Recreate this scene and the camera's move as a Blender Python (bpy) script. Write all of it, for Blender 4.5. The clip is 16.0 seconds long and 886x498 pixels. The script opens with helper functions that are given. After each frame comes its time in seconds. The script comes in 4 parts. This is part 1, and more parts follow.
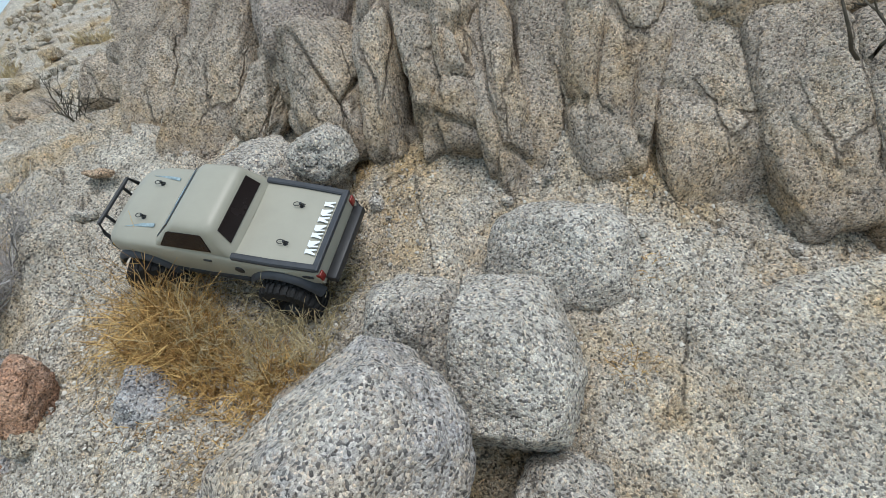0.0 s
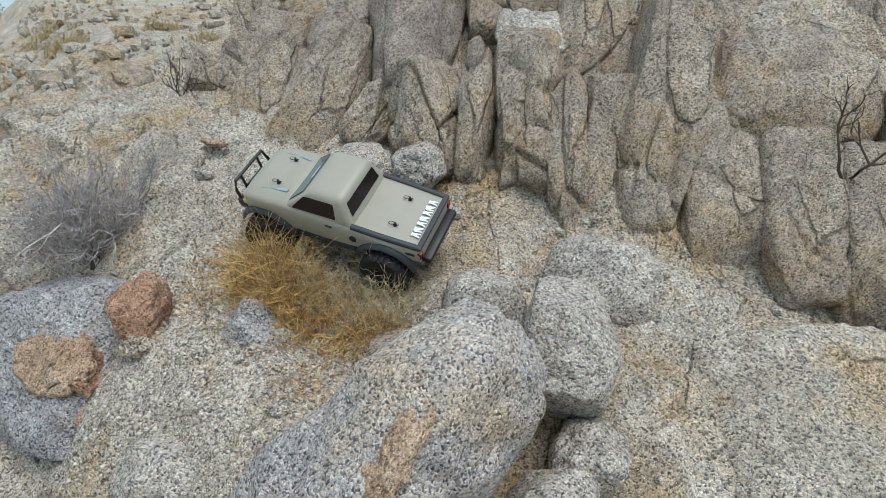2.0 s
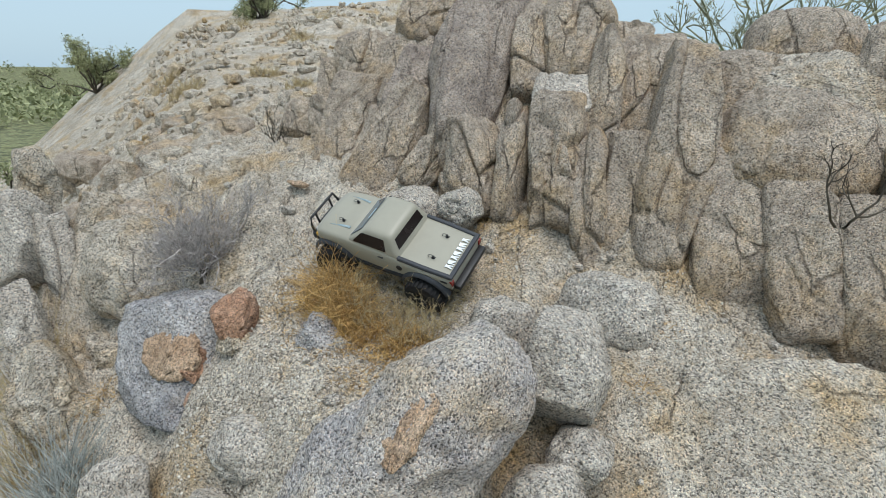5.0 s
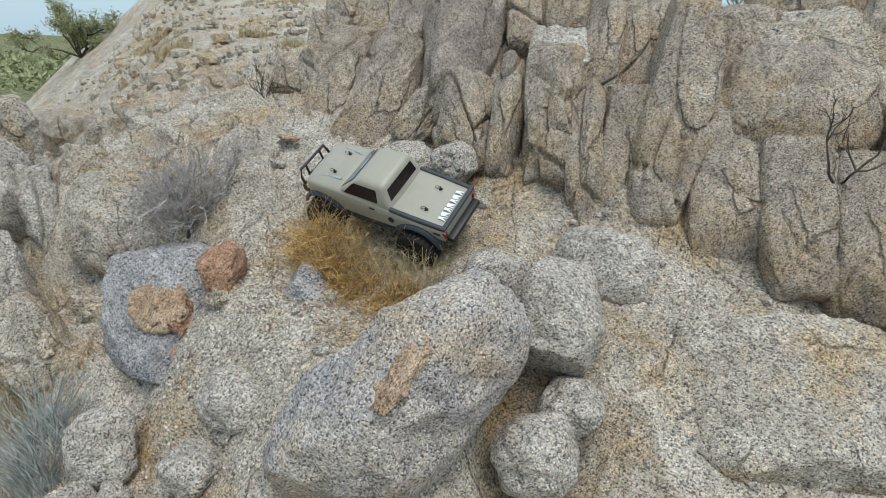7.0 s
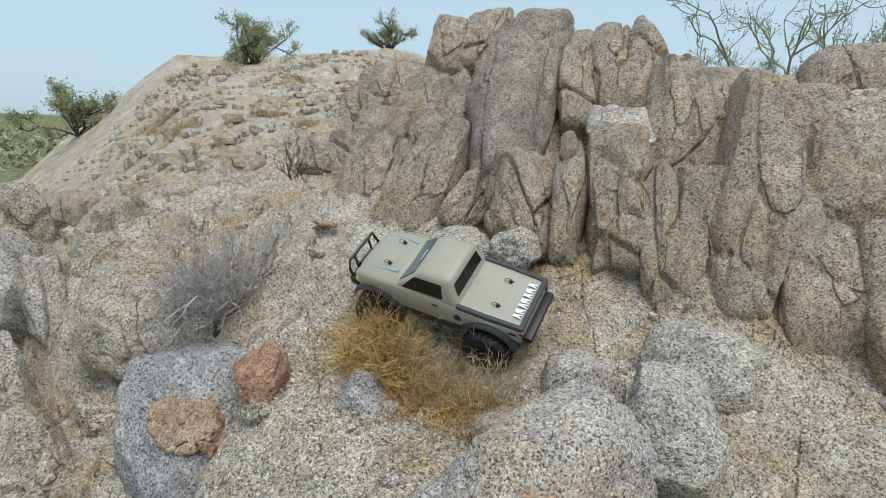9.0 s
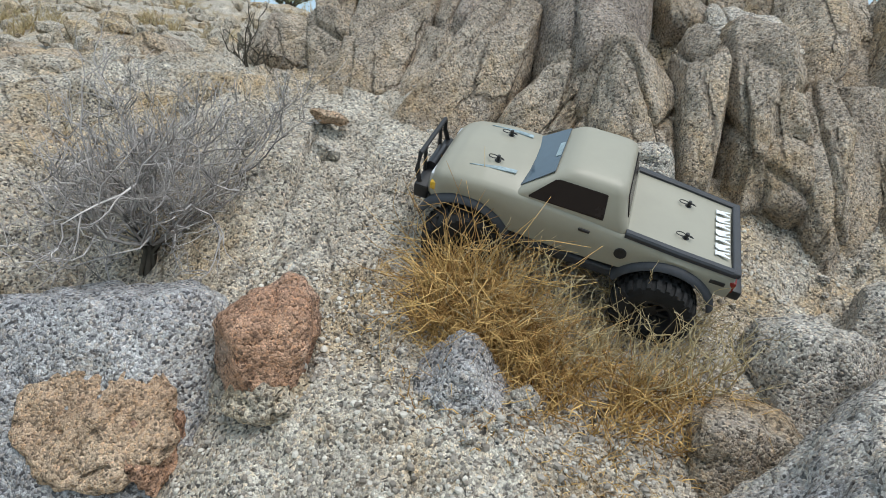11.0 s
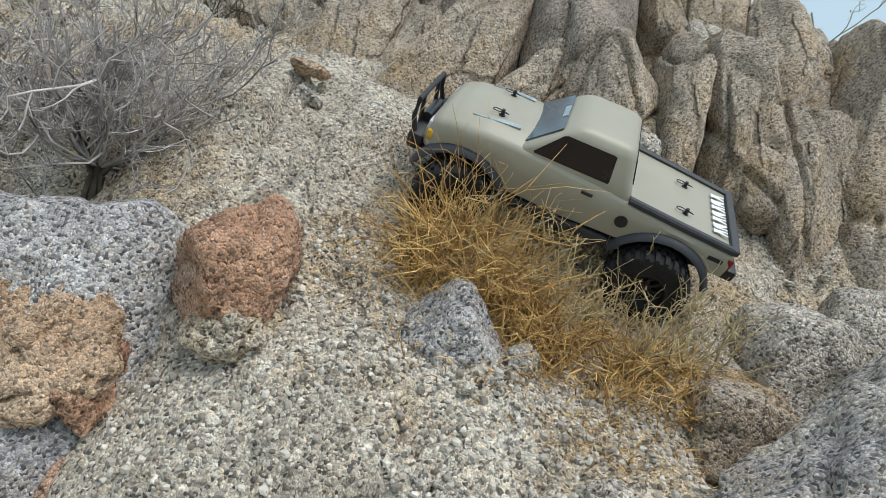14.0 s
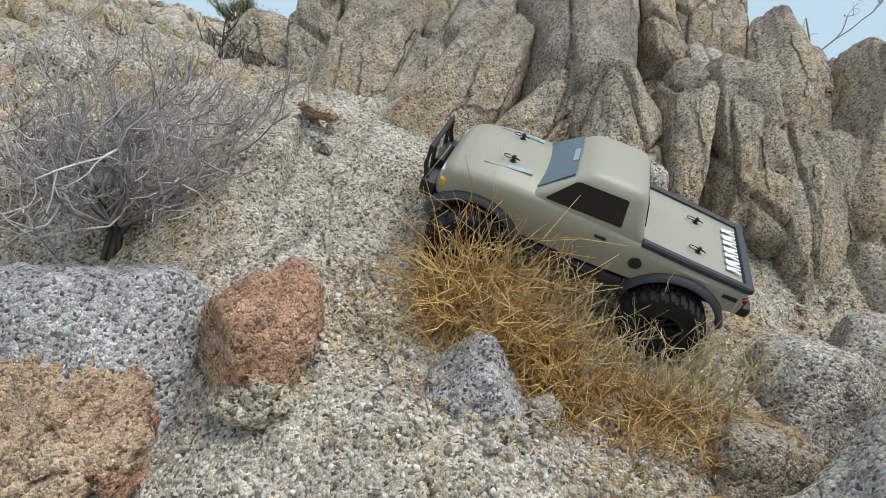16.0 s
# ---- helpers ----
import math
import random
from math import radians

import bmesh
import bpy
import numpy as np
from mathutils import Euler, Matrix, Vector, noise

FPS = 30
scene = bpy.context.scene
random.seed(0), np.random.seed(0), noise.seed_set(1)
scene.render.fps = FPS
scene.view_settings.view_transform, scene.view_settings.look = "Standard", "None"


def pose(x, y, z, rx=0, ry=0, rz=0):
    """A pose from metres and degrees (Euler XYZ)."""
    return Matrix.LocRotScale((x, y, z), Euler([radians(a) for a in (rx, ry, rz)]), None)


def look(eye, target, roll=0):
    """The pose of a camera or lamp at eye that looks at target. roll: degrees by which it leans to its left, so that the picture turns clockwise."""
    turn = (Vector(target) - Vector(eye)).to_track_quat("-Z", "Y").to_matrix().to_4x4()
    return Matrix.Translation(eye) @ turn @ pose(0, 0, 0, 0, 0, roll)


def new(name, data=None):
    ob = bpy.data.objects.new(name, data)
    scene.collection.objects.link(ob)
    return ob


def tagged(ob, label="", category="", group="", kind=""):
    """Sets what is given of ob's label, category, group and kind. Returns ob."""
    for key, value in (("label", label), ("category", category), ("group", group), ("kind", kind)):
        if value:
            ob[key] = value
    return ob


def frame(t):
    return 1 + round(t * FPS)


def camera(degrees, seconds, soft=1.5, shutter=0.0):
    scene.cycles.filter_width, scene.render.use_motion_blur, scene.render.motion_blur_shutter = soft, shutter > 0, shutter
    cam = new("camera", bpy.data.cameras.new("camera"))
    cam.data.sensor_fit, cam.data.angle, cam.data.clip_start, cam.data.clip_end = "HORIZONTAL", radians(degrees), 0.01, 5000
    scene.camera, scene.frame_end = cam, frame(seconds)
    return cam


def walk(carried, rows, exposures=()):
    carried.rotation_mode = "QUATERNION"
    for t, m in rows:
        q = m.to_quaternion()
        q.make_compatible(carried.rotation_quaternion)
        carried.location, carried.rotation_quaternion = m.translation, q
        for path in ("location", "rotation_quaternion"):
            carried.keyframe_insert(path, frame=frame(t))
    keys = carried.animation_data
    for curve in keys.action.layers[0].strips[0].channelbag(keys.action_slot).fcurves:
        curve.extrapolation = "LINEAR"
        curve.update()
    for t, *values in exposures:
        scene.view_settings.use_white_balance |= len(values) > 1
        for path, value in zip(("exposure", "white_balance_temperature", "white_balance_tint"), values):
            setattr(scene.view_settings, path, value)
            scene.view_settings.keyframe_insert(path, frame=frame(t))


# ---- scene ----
EXPOSURES = [(0.0, 0.0, 6220, 10), (1.5, 0.0, 6220, 10), (2.5, 0.0, 6350, 10), (8.0, 0.0, 6400, 10), (9.5, 0.0, 6480, 10), (12.0, 0.07, 6380, 10), (13.0, 0.07, 6380, 10), (13.6, 0.07, 6600, 10), (16.0, 0.07, 6600, 10)]
cam = camera(76.0, 16.0, soft=0.6)
# eye, a point one metre ahead, and roll
PATH = [
    (0, (0.136, -0.090, 1.122), (-0.048, 0.809, 0.722), -11.91),
    (0.5, (0.075, -0.111, 1.136), (-0.004, 0.802, 0.736), -13.23),
    (1, (-0.125, -0.222, 1.120), (-0.197, 0.711, 0.768), -6.24),
    (1.5, (-0.173, -0.284, 1.113), (-0.275, 0.658, 0.792), -3.63),
    (2, (-0.070, -0.417, 1.143), (-0.187, 0.522, 0.820), 1.11),
    (2.5, (0.051, -0.535, 1.236), (-0.098, 0.413, 0.955), 4.03),
    (3, (0.118, -0.600, 1.259), (-0.079, 0.335, 0.964), 3.28),
    (3.2, (0.101, -0.621, 1.278), (-0.123, 0.311, 0.996), 3.28),
    (5.3, (0.105, -0.658, 1.243), (-0.154, 0.262, 0.949), 0.25),
    (5.5, (0.097, -0.664, 1.214), (-0.162, 0.252, 0.906), 0.63),
    (6, (0.101, -0.654, 1.203), (-0.148, 0.263, 0.894), 1.26),
    (6.5, (0.095, -0.660, 1.169), (-0.153, 0.253, 0.848), 1.88),
    (7, (0.098, -0.644, 1.179), (-0.142, 0.271, 0.854), 1.36),
    (7.5, (0.083, -0.651, 1.184), (-0.159, 0.266, 0.868), 1.44),
    (8, (0.084, -0.638, 1.199), (-0.155, 0.280, 0.883), 1.31),
    (8.5, (0.049, -0.543, 1.227), (-0.165, 0.404, 0.988), 2.21),
    (9, (-0.159, -0.516, 1.191), (-0.386, 0.436, 0.986), 0.97),
    (9.5, (-0.356, -0.467, 1.122), (-0.604, 0.469, 0.873), -2.53),
    (9.7, (-0.348, -0.412, 1.024), (-0.580, 0.537, 0.811), -0.14),
    (11.8, (-0.899, 0.055, 0.849), (-0.793, 1.039, 0.707), 10.29),
    (12, (-0.901, 0.039, 0.846), (-0.793, 1.026, 0.725), 11.30),
    (12.5, (-0.916, 0.015, 0.766), (-0.826, 1.005, 0.663), 14.09),
    (13, (-0.901, 0.014, 0.830), (-0.817, 1.008, 0.756), 14.46),
    (13.5, (-0.815, 0.012, 0.774), (-0.704, 1.002, 0.684), 14.00),
    (14, (-0.776, 0.011, 0.719), (-0.651, 0.998, 0.614), 14.39),
    (14.5, (-0.766, 0.011, 0.726), (-0.644, 0.997, 0.615), 13.50),
    (15, (-0.726, 0.003, 0.694), (-0.604, 0.988, 0.573), 13.21),
    (15.5, (-0.779, 0.014, 0.745), (-0.656, 1.002, 0.647), 13.39),
    (16, (-0.812, 0.011, 0.774), (-0.691, 1.000, 0.679), 12.35),
]
walk(cam, [(t, look(eye, target, roll)) for t, eye, target, roll in PATH], exposures=EXPOSURES)

# ---- light: an overcast desert sky ----
world = bpy.data.worlds.new("overcast")
scene.world = world
world.use_nodes = True
wn, wl = world.node_tree.nodes, world.node_tree.links
sky = wn.new("ShaderNodeTexSky")
sky.sky_type, sky.sun_disc = "NISHITA", False
sky.sun_elevation, sky.sun_rotation = radians(67), radians(143)
sky.air_density, sky.dust_density, sky.ozone_density = 1.0, 3.0, 1.0
cloud = wn.new("ShaderNodeMix")
cloud.data_type = "RGBA"
cloud.inputs["Factor"].default_value = 0.72
cloud.inputs["B"].default_value = (5.6, 7.5, 8.7, 1)
wl.new(sky.outputs["Color"], cloud.inputs["A"])
wl.new(cloud.outputs["Result"], wn["Background"].inputs["Color"])
wn["Background"].inputs["Strength"].default_value = 0.112
sun = new("sun", bpy.data.lights.new("sun", "SUN"))
sun.data.energy, sun.data.angle, sun.data.color = 2.2, radians(35), (1.0, 0.97, 0.93)
sun.matrix_world = look((0, 0, 10), (-1.5, 2.0, 4.0))

# ---- materials ----
def nodes_of(name):
    m = bpy.data.materials.new(name)
    m.use_nodes = True
    return m, m.node_tree.nodes, m.node_tree.links, m.node_tree.nodes["Principled BSDF"]


def ramp_node(nodes, stops):
    r = nodes.new("ShaderNodeValToRGB")
    while len(r.color_ramp.elements) < len(stops):
        r.color_ramp.elements.new(0.5)
    for e, (pos, col) in zip(r.color_ramp.elements, stops):
        e.position, e.color = pos, (*col, 1)
    return r


def mix_node(nodes, links, a, b, fac, blend="MIX"):
    m = nodes.new("ShaderNodeMix")
    m.data_type, m.blend_type = "RGBA", blend
    for src, key in ((a, "A"), (b, "B"), (fac, "Factor")):
        if isinstance(src, (tuple, float, int)):
            m.inputs[key].default_value = (*src, 1) if isinstance(src, tuple) else src
        else:
            links.new(src, m.inputs[key])
    return m.outputs["Result"]


def noise_node(nodes, links, coord, scale, detail=4, rough=0.6):
    n = nodes.new("ShaderNodeTexNoise")
    n.inputs["Scale"].default_value, n.inputs["Detail"].default_value, n.inputs["Roughness"].default_value = scale, detail, rough
    links.new(coord, n.inputs["Vector"])
    return n


def granite(name, pale, dark, stain, stain_at=0.55, grain=150, bump=1.0, speck=0.8, seams=0.0):
    """Coarse weathered granite: broad patches, rusty stains, feldspar grains and black mica."""
    m, nodes, links, bsdf = nodes_of(name)
    coord = nodes.new("ShaderNodeTexCoord").outputs["Object"]
    broad = noise_node(nodes, links, coord, 5.0, 5, 0.62)
    r1 = ramp_node(nodes, [(0.36, dark), (0.62, pale)])
    links.new(broad.outputs["Fac"], r1.inputs["Fac"])
    rust = noise_node(nodes, links, coord, 3.1, 6, 0.68)
    r2 = ramp_node(nodes, [(stain_at, (0, 0, 0)), (stain_at + 0.16, (1, 1, 1))])
    links.new(rust.outputs["Color"], r2.inputs["Fac"])
    col = mix_node(nodes, links, r1.outputs["Color"], stain, r2.outputs["Color"])
    warp = noise_node(nodes, links, coord, grain * 0.6, 2, 0.5)
    add = nodes.new("ShaderNodeVectorMath")
    add.operation = "MULTIPLY_ADD"
    add.inputs[1].default_value = (0.0045, 0.0045, 0.0045)
    links.new(warp.outputs["Color"], add.inputs[0])
    links.new(coord, add.inputs[2])
    cells = nodes.new("ShaderNodeTexVoronoi")
    cells.inputs["Scale"].default_value = grain
    links.new(add.outputs["Vector"], cells.inputs["Vector"])
    sep = nodes.new("ShaderNodeSeparateColor")
    links.new(cells.outputs["Color"], sep.inputs["Color"])
    tone = ramp_node(nodes, [(0.0, (0.20, 0.20, 0.21)), (0.17, (0.52, 0.515, 0.52)), (0.36, (0.96, 0.95, 0.94)), (0.70, (1.16, 1.15, 1.13)), (1.0, (1.62, 1.61, 1.57))])
    links.new(sep.outputs["Red"], tone.inputs["Fac"])
    col = mix_node(nodes, links, col, tone.outputs["Color"], speck, "MULTIPLY")
    hue = ramp_node(nodes, [(0.0, (1.0, 1.0, 1.0)), (0.66, (1.0, 1.0, 1.0)), (0.74, (1.14, 0.97, 0.78)), (0.92, (1.12, 0.93, 0.74)), (1.0, (0.95, 1.0, 1.06))])
    links.new(sep.outputs["Green"], hue.inputs["Fac"])
    col = mix_node(nodes, links, col, hue.outputs["Color"], 0.45, "MULTIPLY")
    fine = noise_node(nodes, links, coord, grain * 2.4, 3, 0.75)
    r3 = ramp_node(nodes, [(0.34, (0.34, 0.33, 0.33)), (0.48, (0.98, 0.98, 0.98)), (0.66, (1.42, 1.42, 1.40))])
    links.new(fine.outputs["Fac"], r3.inputs["Fac"])
    col = mix_node(nodes, links, col, r3.outputs["Color"], 0.75, "MULTIPLY")
    mottle = noise_node(nodes, links, coord, 27, 6, 0.74)
    r4 = ramp_node(nodes, [(0.33, (0.66, 0.64, 0.62)), (0.47, (0.98, 0.98, 0.98)), (0.66, (1.20, 1.20, 1.21))])
    links.new(mottle.outputs["Fac"], r4.inputs["Fac"])
    col = mix_node(nodes, links, col, r4.outputs["Color"], 0.85, "MULTIPLY")
    sway = noise_node(nodes, links, coord, 9, 3, 0.6)
    bend = nodes.new("ShaderNodeVectorMath")
    bend.operation = "MULTIPLY_ADD"
    bend.inputs[1].default_value = (0.05, 0.05, 0.05)
    links.new(sway.outputs["Color"], bend.inputs[0])
    links.new(coord, bend.inputs[2])
    joint = nodes.new("ShaderNodeTexVoronoi")
    joint.feature = "DISTANCE_TO_EDGE"
    joint.inputs["Scale"].default_value = 5.0
    tall = nodes.new("ShaderNodeVectorMath")
    tall.operation = "MULTIPLY"
    tall.inputs[1].default_value = (1.0, 0.8, 0.28)
    links.new(bend.outputs["Vector"], tall.inputs[0])
    links.new(tall.outputs["Vector"], joint.inputs["Vector"])
    line = ramp_node(nodes, [(0.0, (1, 1, 1)), (0.006, (0.8, 0.8, 0.8)), (0.014, (0, 0, 0))])
    links.new(joint.outputs["Distance"], line.inputs["Fac"])
    where = noise_node(nodes, links, coord, 4.3, 3, 0.5)
    gate = ramp_node(nodes, [(0.50, (0, 0, 0)), (0.56, (1, 1, 1))])
    links.new(where.outputs["Fac"], gate.inputs["Fac"])
    seam = mix_node(nodes, links, line.outputs["Color"], gate.outputs["Color"], 1.0, "MULTIPLY")
    if seams:
        dirt = nodes.new("ShaderNodeMath")
        dirt.operation = "MULTIPLY"
        dirt.inputs[1].default_value = seams
        links.new(seam, dirt.inputs[0])
        col = mix_node(nodes, links, col, (0.075, 0.055, 0.04), dirt.outputs["Value"])
    links.new(col, bsdf.inputs["Base Color"])
    bsdf.inputs["Roughness"].default_value = 0.92
    bsdf.inputs["Specular IOR Level"].default_value = 0.25
    rough = noise_node(nodes, links, coord, 42, 6, 0.72)
    b1 = nodes.new("ShaderNodeBump")
    b1.inputs["Strength"].default_value, b1.inputs["Distance"].default_value = 0.75 * bump, 0.02
    links.new(rough.outputs["Fac"], b1.inputs["Height"])
    b2 = nodes.new("ShaderNodeBump")
    b2.inputs["Strength"].default_value, b2.inputs["Distance"].default_value = 0.6 * bump, 0.006
    links.new(cells.outputs["Distance"], b2.inputs["Height"])
    b2.invert = True
    links.new(b1.outputs["Normal"], b2.inputs["Normal"])
    last = b2
    if seams:
        b3 = nodes.new("ShaderNodeBump")
        b3.inputs["Strength"].default_value, b3.inputs["Distance"].default_value = 0.8, 0.008
        b3.invert = True
        links.new(seam, b3.inputs["Height"])
        links.new(b2.outputs["Normal"], b3.inputs["Normal"])
        last = b3
    links.new(last.outputs["Normal"], bsdf.inputs["Normal"])
    return m


def plain(name, col, rough=0.5, metal=0.0, vary=0.12, scale=30.0, bump=0.0, spec=0.5, coat=0.0):
    """Paint, plastic, rubber or metal with slight mottling and fine relief."""
    m, nodes, links, bsdf = nodes_of(name)
    coord = nodes.new("ShaderNodeTexCoord").outputs["Object"]
    n = noise_node(nodes, links, coord, scale, 5, 0.65)
    r = ramp_node(nodes, [(0.3, tuple(c * (1 - vary) for c in col)), (0.7, tuple(c * (1 + vary) for c in col))])
    links.new(n.outputs["Fac"], r.inputs["Fac"])
    links.new(r.outputs["Color"], bsdf.inputs["Base Color"])
    rr = ramp_node(nodes, [(0.3, (rough * 0.85,) * 3), (0.7, (min(1, rough * 1.15),) * 3)])
    links.new(n.outputs["Fac"], rr.inputs["Fac"])
    links.new(rr.outputs["Color"], bsdf.inputs["Roughness"])
    bsdf.inputs["Metallic"].default_value = metal
    bsdf.inputs["Specular IOR Level"].default_value = spec
    bsdf.inputs["Coat Weight"].default_value = coat
    if bump:
        fine = noise_node(nodes, links, coord, scale * 12, 3, 0.6)
        b = nodes.new("ShaderNodeBump")
        b.inputs["Strength"].default_value, b.inputs["Distance"].default_value = bump, 0.002
        links.new(fine.outputs["Fac"], b.inputs["Height"])
        links.new(b.outputs["Normal"], bsdf.inputs["Normal"])
    return m


def stalks(name, dark, pale, rough=0.8):
    """Dry stems, each strand with a tone of its own."""
    m, nodes, links, bsdf = nodes_of(name)
    geo = nodes.new("ShaderNodeNewGeometry")
    r = ramp_node(nodes, [(0.0, dark), (1.0, pale)])
    links.new(geo.outputs["Random Per Island"], r.inputs["Fac"])
    coord = nodes.new("ShaderNodeTexCoord").outputs["Object"]
    n = noise_node(nodes, links, coord, 40, 3)
    r2 = ramp_node(nodes, [(0.3, (0.65, 0.65, 0.65)), (0.7, (1.2, 1.2, 1.2))])
    links.new(n.outputs["Fac"], r2.inputs["Fac"])
    links.new(mix_node(nodes, links, r.outputs["Color"], r2.outputs["Color"], 1.0, "MULTIPLY"), bsdf.inputs["Base Color"])
    bsdf.inputs["Roughness"].default_value = rough
    bsdf.inputs["Specular IOR Level"].default_value = 0.2
    return m


GROUND = granite("weathered granite ground", (0.570, 0.528, 0.460), (0.410, 0.367, 0.308), (0.455, 0.325, 0.170), 0.480, 265, seams=0.45, speck=1.0)
SOIL = granite("pale desert soil with dry scrub", (0.21, 0.21, 0.11), (0.12, 0.135, 0.065), (0.27, 0.23, 0.14), 0.60, 2)
CLIFF = granite("tan granite", (0.512, 0.450, 0.380), (0.342, 0.294, 0.247), (0.435, 0.305, 0.160), 0.475, 285, speck=0.9, seams=0.6)
VARNISHED = granite("dark varnished granite", (0.440, 0.383, 0.335), (0.292, 0.251, 0.225), (0.420, 0.305, 0.185), 0.52, 285, speck=0.9, seams=0.5)
PALE = granite("pale grey granite", (0.580, 0.545, 0.495), (0.440, 0.405, 0.360), (0.460, 0.355, 0.220), 0.57, 270, speck=1.0)
GREY = granite("blue grey granite", (0.520, 0.512, 0.515), (0.350, 0.345, 0.362), (0.480, 0.400, 0.300), 0.55, 275, speck=1.0)
MIXED = granite("grey granite weathered to tan", (0.560, 0.515, 0.465), (0.375, 0.362, 0.372), (0.500, 0.390, 0.255), 0.50, 270, speck=1.0)
RUSTY = granite("rust red granite", (0.540, 0.335, 0.230), (0.390, 0.230, 0.157), (0.440, 0.372, 0.320), 0.53, 300)
OCHRE = granite("ochre granite", (0.570, 0.430, 0.310), (0.455, 0.315, 0.215), (0.475, 0.315, 0.185), 0.55, 300)


# ---- mesh helpers ----
def mesh_of(name, verts, faces, material, smooth=True):
    me = bpy.data.meshes.new(name)
    me.from_pydata([tuple(v) for v in verts], [], faces)
    me.materials.append(material)
    if smooth:
        me.polygons.foreach_set("use_smooth", [True] * len(me.polygons))
    me.update()
    return me


def part(name, bm, material, parent, label=""):
    """Links a bmesh as one mesh object under a thing or a part."""
    me = bpy.data.meshes.new(name)
    bmesh.ops.recalc_face_normals(bm, faces=bm.faces)
    bm.to_mesh(me)
    bm.free()
    me.materials.append(material)
    ob = new(name, me)
    ob.parent = parent
    if label:
        ob["label"] = label
    return ob


def smoothed(ob, angle=35):
    me = ob.data
    me.polygons.foreach_set("use_smooth", [True] * len(me.polygons))
    me.set_sharp_from_angle(angle=radians(angle))
    return ob


def step(v, a, b):
    t = np.clip((v - a) / (b - a), 0, 1)
    return t * t * (3 - 2 * t)


# ---- the ground: a granite hillside, one sheet to the horizon ----
def base_height(x, y):
    x, y = np.asarray(x, float), np.asarray(y, float)
    mid = np.interp(y, (-40, -3, -1, -0.3, 0, 0.3, 0.46, 0.575, 0.65, 0.80, 0.9, 0.98, 1.07, 1.16, 1.235, 1.36, 1.7, 2.2, 2.7, 5, 8.5, 14, 40), (-6, -1.6, -0.55, -0.12, 0.08, 0.31, 0.455, 0.490, 0.53, 0.59, 0.635, 0.695, 0.76, 0.83, 0.88, 0.94, 1.03, 1.10, 1.17, 1.62, 2.36, 1.4, -4))
    low = np.interp(y, (-40, -3, -1, -0.3, 0, 0.3, 0.45, 0.6, 0.7, 0.8, 0.9, 1.0, 1.08, 1.15, 1.3, 1.5, 5, 14, 40), (-6, -1.7, -0.8, -0.3, -0.1, 0.14, 0.29, 0.43, 0.51, 0.56, 0.61, 0.655, 0.72, 0.81, 0.94, 1.04, 1.4, 0.6, -4))
    low = low - 0.4 * np.logaddexp(0, (x - 0.38) / 0.06) * 0.06 * (1 - step(y, 1.0, 1.6))
    mid = mid + 0.10 * np.exp(-(((x + 1.02) / 0.20) ** 2 + ((y - 0.98) / 0.16) ** 2)) + 0.04 * np.exp(-(((x + 1.55) / 0.25) ** 2 + ((y - 1.2) / 0.2) ** 2))
    mid = mid - 0.16 * np.exp(-(((x + 0.86) / 0.20) ** 2 + ((y - 0.36) / 0.13) ** 2))
    mid = mid - 0.10 * np.exp(-(((x + 0.06) / 0.10) ** 2 + ((y - 0.62) / 0.09) ** 2))
    mid = mid - 0.20 * np.exp(-(((x + 1.17) / 0.145) ** 2 + ((y - 0.52) / 0.14) ** 2))
    mid = mid - 0.11 * np.exp(-(((x + 0.27) / 0.075) ** 2 + ((y - 0.585) / 0.055) ** 2))
    low = low - 0.15 * np.exp(-(((x - 0.03) / 0.15) ** 2 + ((y - 0.50) / 0.12) ** 2))
    right = step(x, -0.22, -0.04 + 0.14 * step(y, 0.62, 0.82))
    z = mid * (1 - right) + low * right
    s = -0.77 * (x + 1.45) - 0.60 * (y - 1.25)
    z = z - 0.74 * np.logaddexp(0, s / 0.12) * 0.12 + 0.32 * np.exp(-(((x + 1.88) / 0.24) ** 2 + ((y - 0.96) / 0.28) ** 2))
    front = np.interp(x, (-1.1, -0.9, -0.6, -0.4, -0.2, 0.27, 0.45, 0.7, 1.2, 2), (1.75, 1.60, 1.42, 1.30, 1.24, 1.24, 1.16, 1.11, 1.05, 0.9))
    rise = np.interp(x, (-1.1, -0.9, -0.6, -0.3, 0, 0.2, 0.4, 0.7, 1.6, 3), (0, 0.12, 0.26, 0.36, 0.30, 0.26, 0.26, 0.28, 0.34, 0.40))
    z = z + rise * step(y, front - 0.02, front + 0.36) * (1 - step(y, 1.9, 3.0))
    plain_z = -5.0 + 13 * np.exp(-(((x + 330) / 60) ** 2 + ((y - 300) / 60) ** 2)) + 9 * np.exp(-(((x + 420) / 60) ** 2 + ((y - 250) / 70) ** 2))
    k = 0.8
    return plain_z + k * np.log1p(np.exp(np.clip((z - plain_z) / k, -30, 30)))


CRACKS = (((-0.996, 1.210), (-0.985, 1.10)), ((-0.985, 1.10), (-0.976, 0.975)), ((-0.976, 0.975), (-0.986, 0.935)), ((-0.986, 0.935), (-0.979, 0.885)), ((-0.900, 0.945), (-0.940, 0.903)), ((-1.025, 1.250), (-0.955, 1.243)))


